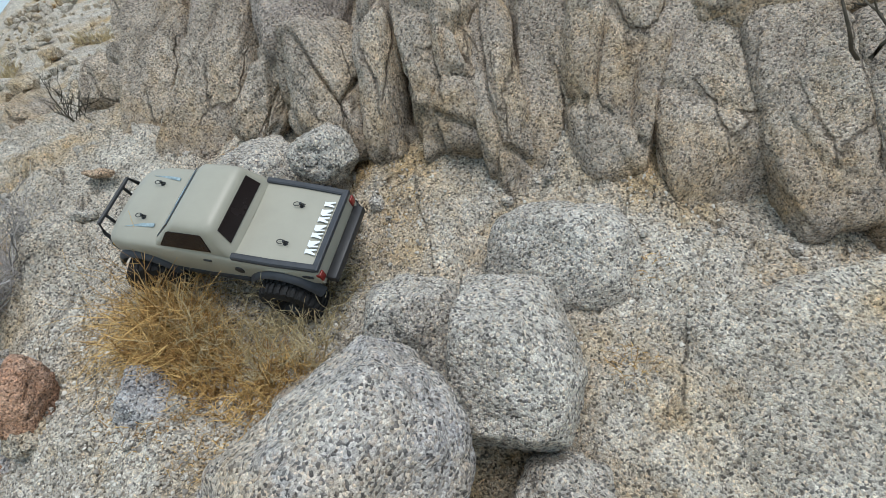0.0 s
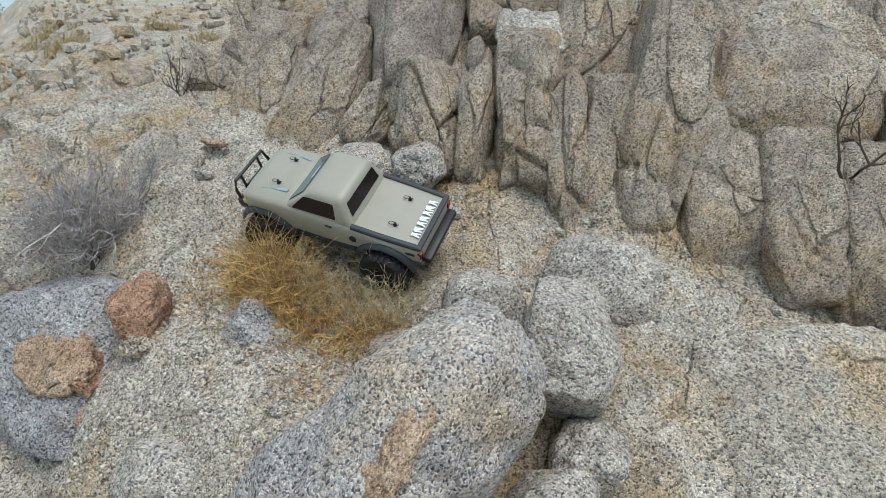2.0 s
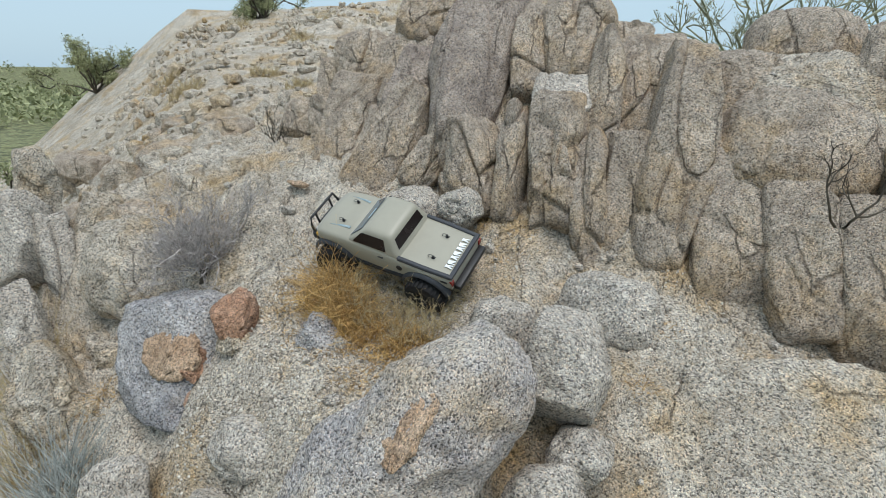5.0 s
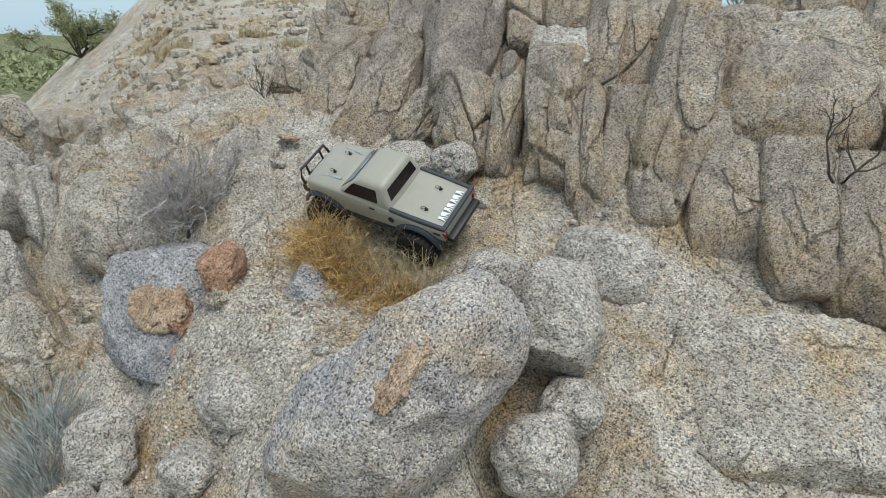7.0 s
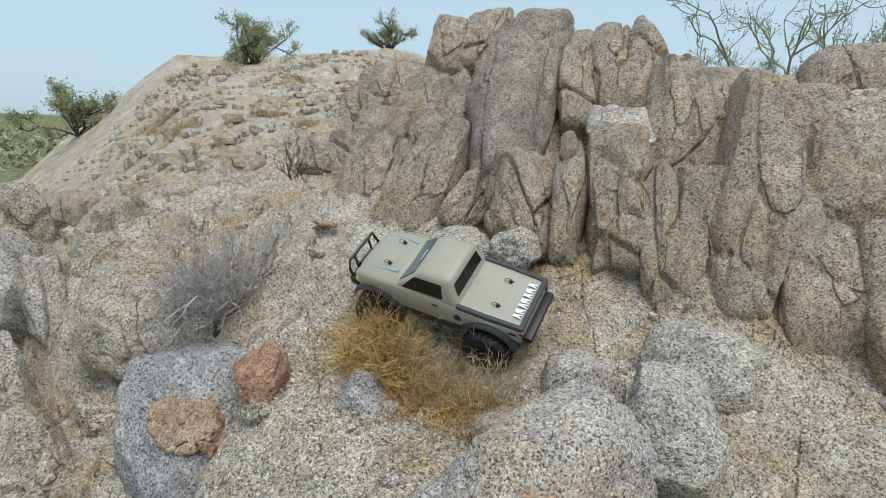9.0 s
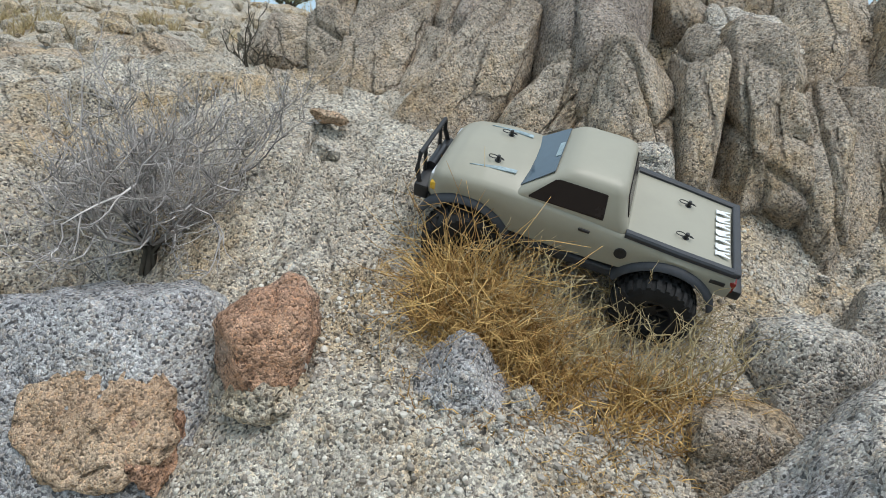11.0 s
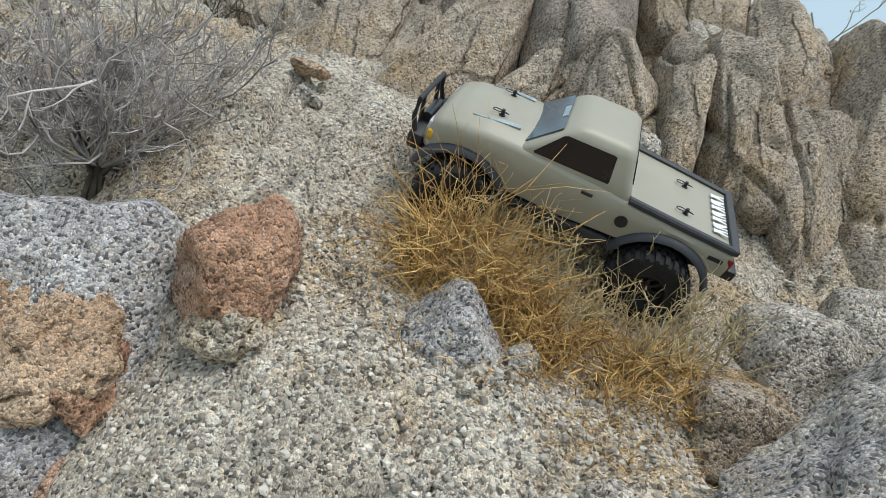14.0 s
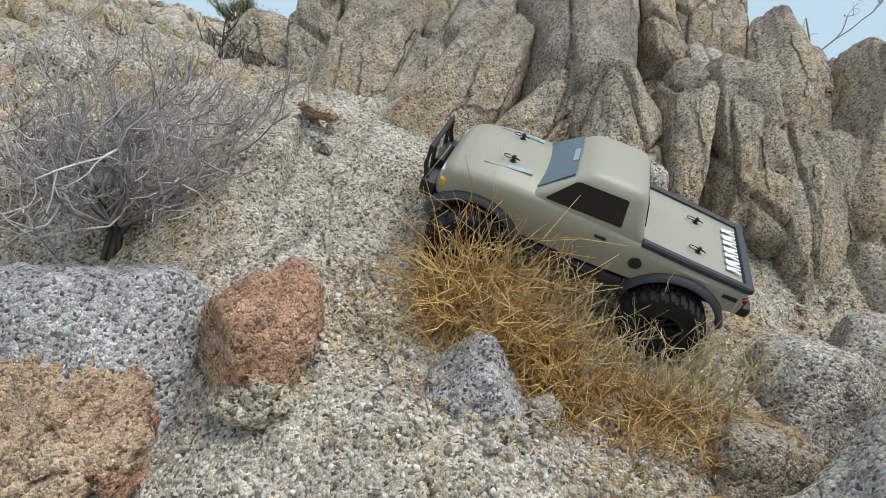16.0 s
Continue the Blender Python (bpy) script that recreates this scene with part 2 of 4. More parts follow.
def cracked(x, y):
    """Depth of the narrow open cracks in the slope."""
    if not (-1.05 < x < -0.88 and 0.86 < y < 1.28):
        return 0.0
    near = 1.0
    for (ax, ay), (bx, by) in CRACKS:
        t = min(1.0, max(0.0, ((x - ax) * (bx - ax) + (y - ay) * (by - ay)) / ((bx - ax) ** 2 + (by - ay) ** 2)))
        near = min(near, math.hypot(x - ax - t * (bx - ax), y - ay - t * (by - ay)))
    return -0.040 * max(0.0, 1 - near / 0.011)


def rough_height(x, y):
    v = Vector((x, y, 0.3))
    far = min(1.0, max(0.0, (math.hypot(x + 0.3, y - 0.8) - 2.0) / 4.0))
    big = noise.fractal(v * 4.5, 0.9, 2.1, 5) * 0.030
    ridge = abs(noise.noise(v * 7.5 + Vector((3, 1, 0))))
    crack = -0.030 * max(0.0, 1 - ridge / 0.03)
    wx, wy = x + 0.07 * noise.noise(v * 4.1), y + 0.07 * noise.noise(v * 4.3 + Vector((9, 0, 0)))
    calm = min(1.0, max(0.25, (abs(x + 0.45) + abs(y - 0.75) * 1.3 - 0.25) / 0.6))
    calm = calm * (1 - 0.55 * min(1.0, max(0.0, x * 4)))
    dist, pts = noise.voronoi(Vector((wx * 6.0 + wy * 1.1, wy * 7.0, 0)))
    plates = (noise.cell(pts[0] * 7.31) * 0.024 - 0.016 * max(0.0, 1 - (dist[1] - dist[0]) / 0.07)) * calm
    dist, pts = noise.voronoi(Vector((wx * 15 - wy * 3, wy * 14 + 7, 2)))
    plates += (noise.cell(pts[0] * 5.17) * 0.009 - 0.003 * max(0.0, 1 - (dist[1] - dist[0]) / 0.10)) * calm
    fine = noise.fractal(v * 38, 0.8, 2.2, 3) * 0.006
    hills = noise.fractal(v * 0.55, 0.9, 2.1, 6) * 0.22 * far
    return (big + crack + plates + fine) * (1 - 0.3 * far) + hills + cracked(x, y)


def axis(lo, hi, fine, end_lo, end_hi, grow=1.13):
    mid = list(np.arange(lo, hi, fine))
    up, d, v = [], fine, hi
    while v < end_hi:
        up.append(v)
        d *= grow
        v += d
    down, d, v = [], fine, lo
    while v > end_lo:
        d *= grow
        v -= d
        down.append(v)
    return np.array(down[::-1] + mid + up)


def make_ground():
    xs, ys = axis(-1.9, 1.25, 0.010, -900, 900), axis(-0.2, 1.75, 0.010, -300, 900)
    gx, gy = np.meshgrid(xs, ys)
    gz = base_height(gx, gy)
    flat = [(x, y, z + rough_height(x, y)) for x, y, z in zip(gx.ravel(), gy.ravel(), gz.ravel())]
    n, m = len(xs), len(ys)
    idx = np.arange(n * m).reshape(m, n)
    faces = np.stack([idx[:-1, :-1], idx[:-1, 1:], idx[1:, 1:], idx[1:, :-1]], -1).reshape(-1, 4).tolist()
    ob = new("ground", mesh_of("ground", flat, faces, GROUND))
    ob.data.materials.append(SOIL)
    far = (np.hypot(gx[:-1, :-1] + 1, gy[:-1, :-1] - 3) > 30).ravel()
    ob.data.polygons.foreach_set("material_index", far.astype(np.int32))
    return tagged(ob, "steep weathered tan granite hillside with cracks and grit", "ground", kind="structure")


ground = make_ground()


def height(x, y):
    return float(base_height(x, y)) + rough_height(x, y)


# ---- rocks ----
_ico = {}


def ico(level):
    if level not in _ico:
        bm = bmesh.new()
        bmesh.ops.create_icosphere(bm, subdivisions=level, radius=1)
        _ico[level] = (np.array([v.co[:] for v in bm.verts]), [[v.index for v in f.verts] for f in bm.faces])
        bm.free()
    return _ico[level]


def rock_mesh(size, seed, boxy=2.6, cuts=7, rough=0.10, level=5, material=None, name="rock", planes=(), cut=(0.72, 0.98), grain=(1, 1, 1), joints=None):
    """A boulder: a rounded block, chipped by flat breaks, with relief at three scales."""
    rng = np.random.RandomState(seed)
    d, faces = ico(level)
    r = 1 / (np.abs(d) ** boxy).sum(1) ** (1 / boxy)
    v = d * r[:, None]
    breaks = [(rng.normal(size=3), rng.uniform(*cut)) for _ in range(cuts)] + [(np.array(p[:3]), p[3]) for p in planes]
    for n, off in breaks:
        n = n / np.linalg.norm(n)
        over = np.maximum(v @ n - off, 0)
        v = v - np.outer(over * 0.88, n)
    half = np.array(size) / 2
    v = v * half
    mean = float(half.mean())
    shift = Vector((seed * 3.17 % 50, seed * 1.31 % 50, 0))
    out = []
    for p, q in zip(v, d):
        w = Vector(p)
        g = Vector((w.x * grain[0], w.y * grain[1], w.z * grain[2]))
        k = noise.fractal(g * (1.3 / mean) + shift, 0.9, 2.1, 4) * rough * mean + noise.fractal(g * 26 + shift, 0.8, 2.2, 3) * 0.0055 + noise.noise(w * 110 + shift) * 0.0015
        k -= 0.012 * max(0.0, 1 - abs(noise.noise(g * (1.9 / mean) + shift * 2)) / 0.05) * min(1.0, rough * 8)
        if joints:
            many, proud, crack = joints
            sway = noise.noise_vector(w * 6 + shift) * 0.018
            j = Vector(((w.x + sway.x) * many, (w.y + sway.y) * many, (w.z + sway.z) * many * 0.42)) + shift
            dist, cells = noise.voronoi(j)
            c = cells[0]
            tilt = noise.noise_vector(c * 3.71)
            k += proud * noise.cell(c * 7.31) + (j - c).dot(tilt) * proud * 1.2 - crack * max(0.0, 1 - (dist[1] - dist[0]) / 0.032)
        out.append(w + Vector(q) * k)
    return mesh_of(name, out, faces, material)


def rock(x, y, z, size, rot, seed, material, label, name="rock", group="", **kw):
    me = rock_mesh(size, seed, material=material, name=name, **kw)
    ob = new(name, me)
    ob.matrix_world = pose(x, y, z, *rot)
    return tagged(ob, label, "rock", group)


CL = "cliff blocks"


def block(x, y, z, w, h, deep, rot=(0, 0, 0), seed=1, material=None, label="upright tan granite block of the jointed cliff", boxy=6.5, cuts=12, rough=0.06, level=6, joints=(3.6, 0.006, 0.020), **kw):
    return rock(x, y, z, (w * 1.13, deep * 1.10, h * 1.09), rot, seed, material or CLIFF, label, "cliff_block", CL, boxy=boxy, cuts=cuts, rough=rough, level=level, cut=(0.84, 1.25), grain=(1, 1, 0.55), joints=joints, **kw)



block(-0.393, 1.570, 1.290, 0.311, 0.680, 0.30, (-38, 3, 0), 11, material=VARNISHED, label="tall dark-stained granite tower block of the cliff", planes=((-0.85, -0.2, 0.8, 0.80),))
block(-0.333, 1.308, 0.945, 0.215, 0.310, 0.26, (-16, 0, 4), 12, label="broad granite block at the foot of the tower")
block(-0.497, 1.350, 0.965, 0.130, 0.230, 0.20, (-10, 34, 0), 23, label="wedge-shaped granite block beside a dark crack", cuts=5)
block(-0.181, 1.275, 0.975, 0.087, 0.400, 0.22, (-20, 0, -4), 13)
block(-0.053, 1.280, 0.980, 0.165, 0.430, 0.26, (-18, 2, 3), 14, label="broad granite column with a flat pale top")
block(-0.045, 1.378, 1.200, 0.175, 0.165, 0.07, (-58, 0, 0), 41, material=PALE, label="pale granite ledge capping a column", boxy=10, cuts=6)
block(-0.074, 1.620, 1.360, 0.135, 0.380, 0.20, (-35, -3, 0), 16, boxy=4.5)
block(0.033, 1.612, 1.362, 0.135, 0.420, 0.20, (-35, 4, 0), 34, boxy=4.5)
block(-0.198, 1.600, 1.350, 0.110, 0.430, 0.20, (-35, 2, 6), 35)
block(0.088, 1.421, 1.205, 0.105, 0.394, 0.20, (-30, 4, 0), 15)
block(0.066, 1.212, 0.880, 0.092, 0.410, 0.20, (-16, -3, 0), 22, joints=(3.0, 0.006, 0.016))
block(0.188, 1.262, 0.865, 0.160, 0.460, 0.20, (-18, 3, 0), 21, joints=(3.0, 0.006, 0.016))
block(0.335, 1.296, 1.010, 0.225, 0.700, 0.26, (-22, 3, 0), 17, label="tall tapering granite column with a pointed top", boxy=3.6, cuts=6, planes=((-0.8, -0.1, 0.36, 0.86), (0.85, -0.1, 0.36, 0.86)))
block(0.650, 1.340, 1.010, 0.420, 0.360, 0.34, (-28, 22, 0), 18, label="bulging rounded granite block stained yellow below", boxy=3.0, cuts=7, rough=0.11, joints=(2.2, 0.008, 0.010))
block(0.486, 1.206, 0.785, 0.215, 0.520, 0.24, (-24, -4, 4), 19, cuts=6, joints=(2.6, 0.005, 0.009))
block(0.668, 1.166, 0.750, 0.180, 0.455, 0.24, (-24, -5, 0), 20, cuts=6, joints=(2.6, 0.005, 0.009))
block(0.832, 1.136, 0.710, 0.178, 0.440, 0.24, (-22, -4, 6), 32, cuts=6, joints=(2.6, 0.005, 0.009))
block(1.023, 1.132, 0.760, 0.260, 0.680, 0.28, (-22, -4, 12), 36, cuts=6, joints=(2.6, 0.005, 0.009))
block(0.775, 1.858, 1.335, 0.373, 0.300, 0.30, (-25, 0, 0), 33, boxy=2.8)
block(0.946, 1.542, 1.200, 0.190, 0.430, 0.26, (-25, 0, 0), 37, boxy=3.4)
block(1.154, 1.507, 1.270, 0.346, 0.540, 0.30, (-22, 0, 0), 42, boxy=3.0)
block(1.330, 1.120, 0.800, 0.360, 0.760, 0.30, (-20, 0, 20), 43, cuts=9)
block(0.175, 1.500, 1.185, 0.180, 0.400, 0.22, (-32, 6, 0), 45)
block(0.060, 1.740, 1.320, 0.340, 0.300, 0.22, (-30, 6, 0), 46)
block(0.270, 1.640, 1.230, 0.240, 0.320, 0.24, (-28, 0, 0), 47, boxy=4)
block(0.540, 1.560, 1.170, 0.300, 0.300, 0.26, (-25, 8, 0), 48, boxy=4)
block(-0.920, 1.585, 1.000, 0.190, 0.500, 0.24, (-22, 8, 0), 24, boxy=8)
block(-0.680, 1.440, 1.000, 0.180, 0.460, 0.22, (-18, 30, 0), 25, cuts=9, boxy=8)
block(-0.641, 1.600, 1.180, 0.178, 0.370, 0.22, (-30, 14, 0), 38, material=VARNISHED)
block(-0.795, 1.535, 0.990, 0.150, 0.480, 0.22, (-22, 16, 6), 39, boxy=8)
block(-0.697, 1.861, 1.490, 0.166, 0.300, 0.25, (-30, 0, 0), 29, boxy=4.0)
block(-0.567, 1.891, 1.498, 0.174, 0.283, 0.25, (-30, 5, 0), 30)
block(-0.740, 1.800, 1.290, 0.300, 0.300, 0.25, (-25, -6, 0), 26)
block(-1.222, 1.773, 1.025, 0.250, 0.220, 0.24, (-20, -8, 10), 27)
block(-1.100, 1.845, 1.202, 0.140, 0.230, 0.20, (-20, -10, 0), 28)
block(-1.060, 1.700, 1.040, 0.160, 0.260, 0.22, (-16, -10, 14), 40)
block(-0.940, 1.830, 1.290, 0.200, 0.260, 0.22, (-20, -12, 0), 44)

FG = "boulders on the slope"
big = rock(-0.265, 0.385, 0.475, (0.34, 0.66, 0.30), (43, 0, -50), 41, MIXED, "long blue-grey granite boulder with an ochre scar", "boulder", FG, boxy=3.3, cuts=7, level=6, rough=0.08, cut=(0.8, 1.05))
rock(0.053, 0.638, 0.575, (0.215, 0.20, 0.29), (-14, 8, -12), 42, PALE, "pale speckled granite boulder with a flat top face", "boulder", FG, boxy=4.2, cuts=2, level=6, rough=0.05, planes=((-1, -0.15, 0, 0.80), (0.1, -0.5, -1, 0.78), (0, -0.2, 1, 0.85)))
rock(0.110, 0.530, 0.405, (0.14, 0.14, 0.16), (0, 20, 0), 43, PALE, "small pale granite boulder wedged below the others", "boulder", FG)
rock(0.038, 0.442, 0.335, (0.19, 0.18, 0.21), (0, -10, 0), 44, PALE, "rounded pale granite boulder low on the slope", "boulder", FG)
rock(-0.125, 0.770, 0.515, (0.19, 0.18, 0.32), (-6, 4, 10), 45, PALE, "grey granite block in the cleft between boulders", "boulder", FG, boxy=3.5)
rock(0.150, 0.935, 0.605, (0.30, 0.25, 0.24), (-24, 6, 0), 59, PALE, "broad pale granite hump at the foot of the cliff", "boulder", FG, boxy=2.6, cuts=4)
patched = rock(-1.155, 0.750, 0.372, (0.36, 0.31, 0.44), (-24, -5, -6), 46, GREY, "dark blue-grey granite boulder with orange patches", "boulder", FG, boxy=6.0, cuts=9, level=6, rough=0.07, cut=(0.95, 1.35))
rock(-0.920, 0.685, 0.562, (0.145, 0.125, 0.200), (-10, 16, 10), 47, RUSTY, "rust-red granite boulder leaning on a grey one", "boulder", FG, boxy=2.2, cuts=8, rough=0.12, planes=((-0.9, -0.4, -0.9, 0.62), (-0.8, 0, 0.9, 0.80)))
rock(-0.895, 0.660, 0.500, (0.120, 0.09, 0.075), (0, 0, 0), 64, GROUND, "small tan stone wedged under the red boulder", "boulder", FG)
rock(-0.650, 0.690, 0.545, (0.130, 0.110, 0.135), (0, 0, 0), 48, GREY, "small cone-shaped grey granite stone in dry grass", "boulder", FG, boxy=2.0, cuts=2, rough=0.06, planes=((0.8, -0.3, 0.65, 0.66), (-0.8, -0.3, 0.65, 0.66)))
rock(-0.755, 0.475, 0.295, (0.22, 0.17, 0.16), (0, 0, 0), 49, PALE, "rounded pale granite boulder under the slope of grit", "boulder", FG)
rock(-1.086, 0.215, 0.065, (0.12, 0.12, 0.13), (0, 0, 0), 50, PALE, "upright pale granite boulder low on the slope", "boulder", FG)
rock(-0.815, 0.350, 0.155, (0.16, 0.14, 0.14), (0, 0, 0), 51, PALE, "small pale granite boulder low on the slope", "boulder", FG)
rock(0.645, 0.735, 0.380, (0.56, 0.50, 0.22), (36, 6, 0), 52, GROUND, "broad flat pale granite slab", "boulder", FG, boxy=3.6, level=6, cuts=4, rough=0.06)
rock(-1.50, 0.98, 0.53, (0.44, 0.40, 0.46), (0, 0, 0), 53, GROUND, "large rounded pale granite outcrop beside a grey bush", "boulder", FG, boxy=2.6, level=6, joints=(4.0, 0.014, 0.02))
rock(-1.88, 1.10, 0.33, (0.22, 0.22, 0.46), (0, 8, 0), 60, CLIFF, "upright tan granite outcrop on the falling slope", "boulder", FG, boxy=4, joints=(6.0, 0.014, 0.018))
rock(-2.50, 1.62, 0.44, (0.38, 0.34, 0.34), (0, 0, 0), 54, CLIFF, "tan granite outcrop on the falling slope", "boulder", FG, boxy=4, joints=(6.0, 0.014, 0.018))
rock(-2.00, 1.42, 0.70, (0.18, 0.2, 0.36), (0, 6, 0), 61, GROUND, "upright pale granite outcrop", "boulder", FG, boxy=4, joints=(6.0, 0.014, 0.018))
rock(-1.87, 1.60, 0.82, (0.33, 0.28, 0.26), (0, 0, 0), 55, GROUND, "pale granite outcrop beside a small dry shrub", "boulder", FG, boxy=4, joints=(6.0, 0.014, 0.018))
rock(-3.18, 2.3, 0.62, (0.32, 0.3, 0.32), (0, 0, 0), 62, CLIFF, "tan granite outcrop far down the slope", "boulder", FG, boxy=4, joints=(6.0, 0.014, 0.018))
rock(-0.335, 1.110, 0.855, (0.145, 0.13, 0.13), (0, 0, 0), 56, PALE, "rounded pale stone at the foot of the cliff", "boulder", FG)
rock(-0.520, 1.185, 0.790, (0.23, 0.22, 0.21), (0, 0, 0), 57, PALE, "low pale granite block at the foot of the cliff", "boulder", FG, boxy=3.4)
rock(-0.270, 0.665, 0.510, (0.20, 0.14, 0.13), (0, 8, 20), 63, CLIFF, "brown granite ledge stone beside the long boulder", "boulder", FG, boxy=4.0, cuts=9)


for k, (x, y, z, w, h, tilt) in enumerate(((-2.01, 1.02, 0.80, 0.19, 0.40, -8), (-1.965, 0.89, 0.66, 0.22, 0.40, -14), (-1.83, 0.92, 0.59, 0.14, 0.38, -4), (-1.79, 1.06, 0.67, 0.15, 0.32, 6), (-1.823, 0.71, 0.38, 0.18, 0.44, -10), (-2.14, 0.85, 0.60, 0.18, 0.40, -12), (-1.588, 0.60, 0.22, 0.24, 0.42, -6))):
    rock(x, y, z, (w, w, h * 0.95), (-10, tilt, 9 * k), 160 + k, PALE if k % 3 else GROUND, "weathered pale granite block of the outcrop on the slope", "boulder", FG, boxy=6.0, cuts=10, rough=0.08, joints=(5.0, 0.012, 0.016))
rock(-1.094, 0.355, 0.150, (0.18, 0.16, 0.22), (0, 0, 0), 170, PALE, "rounded pale granite boulder beside the grey shrub", "boulder", FG, boxy=3)
rock(-0.997, 0.265, 0.075, (0.09, 0.08, 0.10), (0, 0, 0), 171, PALE, "small rounded pale granite stone low on the slope", "boulder", FG)
rock(-0.975, 1.205, 0.880, (0.085, 0.05, 0.022), (-20, 6, 0), 65, OCHRE, "flat brown stone over a slot in the slope", "boulder", FG, level=4)
rock(-0.945, 1.070, 0.812, (0.050, 0.045, 0.030), (-25, 0, 20), 66, PALE, "small square pale stone beside a crack", "boulder", FG, boxy=5, level=4)
rock(-0.505, 0.490, 0.475, (0.045, 0.04, 0.03), (0, 0, 20), 67, PALE, "small white stone on the gritty slope", "boulder", FG, level=4)


def scar(parent, target, size, seed, name="ochre_scar", material=None):
    """A lens of rusty rock set into a boulder's skin."""
    inv = parent.matrix_world.inverted()
    t = inv @ Vector(target)
    v = min(parent.data.vertices, key=lambda q: (q.co - t).length)
    ob = new(name, rock_mesh(size, seed, boxy=2.4, cuts=7, rough=0.14, level=5, material=material or OCHRE, cut=(0.75, 1.0), name=name))
    ob.parent = parent
    ob.matrix_local = Matrix.Translation(v.co - v.normal * size[2] * 0.20) @ v.normal.to_track_quat("Z", "Y").to_matrix().to_4x4()
    ob["label"] = "rusty ochre patch of rock"
    return ob


scar(patched, (-1.105, 0.595, 0.475), (0.205, 0.165, 0.046), 71)
scar(patched, (-1.008, 0.615, 0.470), (0.080, 0.145, 0.032), 75, "rusty_scar", RUSTY)
scar(patched, (-0.995, 0.600, 0.320), (0.10, 0.08, 0.022), 72, "rusty_scar", RUSTY)
scar(big, (-0.215, 0.260, 0.600), (0.17, 0.09, 0.034), 73)


def buried(count, region, size, seed, material, label, group, boxy=4.5):
    """Joint blocks of the bedrock that stand a little proud of the slope."""
    rng = np.random.RandomState(seed)
    meshes = [rock_mesh((1.0 * k, 0.8 * k, 0.7 * k), seed + i, boxy=boxy, cuts=9, rough=0.12, level=4, material=material, name="bedrock_block", cut=(0.8, 1.15), joints=(7.0, 0.010, 0.010)) for i, k in enumerate((0.12, 0.16, 0.2, 0.26, 0.14, 0.18))]
    for _ in range(count):
        x, y = rng.uniform(*region[:2]), rng.uniform(*region[2:])
        k = rng.uniform(*size)
        ob = new("bedrock_block", meshes[rng.randint(len(meshes))])
        ob.matrix_world = pose(x, y, height(x, y) - (0.055 if x < -1.2 else 0.012) * k, rng.uniform(-25, 15), rng.uniform(-20, 20), rng.uniform(-40, 40)) @ Matrix.Diagonal((k, k, k, 1))
        tagged(ob, label, "rock", group)


buried(46, (-2.6, -1.25, 1.05, 2.4), (0.7, 1.5), 201, CLIFF, "tan granite block standing proud of the slope", "bedrock blocks on the shoulder")
buried(30, (-3.2, -1.4, 0.9, 2.1), (0.7, 1.4), 231, GROUND, "pale granite block standing proud of the slope", "bedrock blocks on the shoulder")
buried(14, (-1.9, -1.25, 0.25, 0.9), (0.6, 1.2), 251, GROUND, "pale granite block low on the slope", "bedrock blocks low on the slope")
buried(6, (-0.7, -0.1, 1.10, 1.22), (0.3, 0.5), 271, CLIFF, "low tan granite block at the foot of the cliff", "bedrock blocks under the cliff")


# ---- the model truck ----
TAN = plain("tan paint", (0.345, 0.325, 0.262), 0.42, vary=0.05, scale=14, spec=0.45)
TRIM = plain("dark grey plastic trim", (0.035, 0.038, 0.045), 0.55, vary=0.25, scale=60, bump=0.2)
BLACK = plain("black plastic", (0.018, 0.018, 0.02), 0.5, vary=0.3, scale=50)
RUBBER = plain("dusty black rubber", (0.028, 0.027, 0.027), 0.85, vary=0.45, scale=25, bump=0.5, spec=0.25)
SMOKED = plain("smoked window", (0.016, 0.011, 0.011), 0.25, vary=0.2, scale=10, spec=0.25)
# the dark blue pane is painted lighter to stand in for reflected sky
SCREEN = plain("blue windscreen with painted sky reflection", (0.075, 0.105, 0.135), 0.10, vary=0.15, scale=8, spec=0.9)
WHITE = plain("white decal", (0.78, 0.79, 0.8), 0.45, vary=0.05)
STEEL = plain("dark steel", (0.08, 0.08, 0.085), 0.35, metal=0.8)
RED = plain("red lens", (0.22, 0.02, 0.015), 0.25, vary=0.1)
AMBER = plain("amber lens", (0.75, 0.45, 0.04), 0.3, vary=0.1)
CLEAR = plain("clear lamp lens", (0.55, 0.57, 0.6), 0.15, vary=0.1, spec=0.8)
TEAL = plain("teal and white decal", (0.30, 0.38, 0.41), 0.4, vary=0.35, scale=120)


def loft(rings, closed=True, cap=True):
    bm = bmesh.new()
    rows = [[bm.verts.new(p) for p in r] for r in rings]
    n = len(rows[0])
    for a, b in zip(rows, rows[1:]):
        for i in range(n if closed else n - 1):
            bm.faces.new((a[i], a[(i + 1) % n], b[(i + 1) % n], b[i]))
    if cap:
        bm.faces.new(rows[0][::-1])
        bm.faces.new(rows[-1])
    return bm


def box_bm(x0, x1, y0, y1, z0, z1, bevel=0.003, segs=2):
    bm = bmesh.new()
    bmesh.ops.create_cube(bm, size=1, matrix=Matrix.Translation(((x0 + x1) / 2, (y0 + y1) / 2, (z0 + z1) / 2)) @ Matrix.Diagonal((x1 - x0, y1 - y0, z1 - z0, 1)))
    if bevel:
        bmesh.ops.bevel(bm, geom=bm.edges[:], offset=bevel, segments=segs, affect="EDGES", profile=0.5)
    return bm


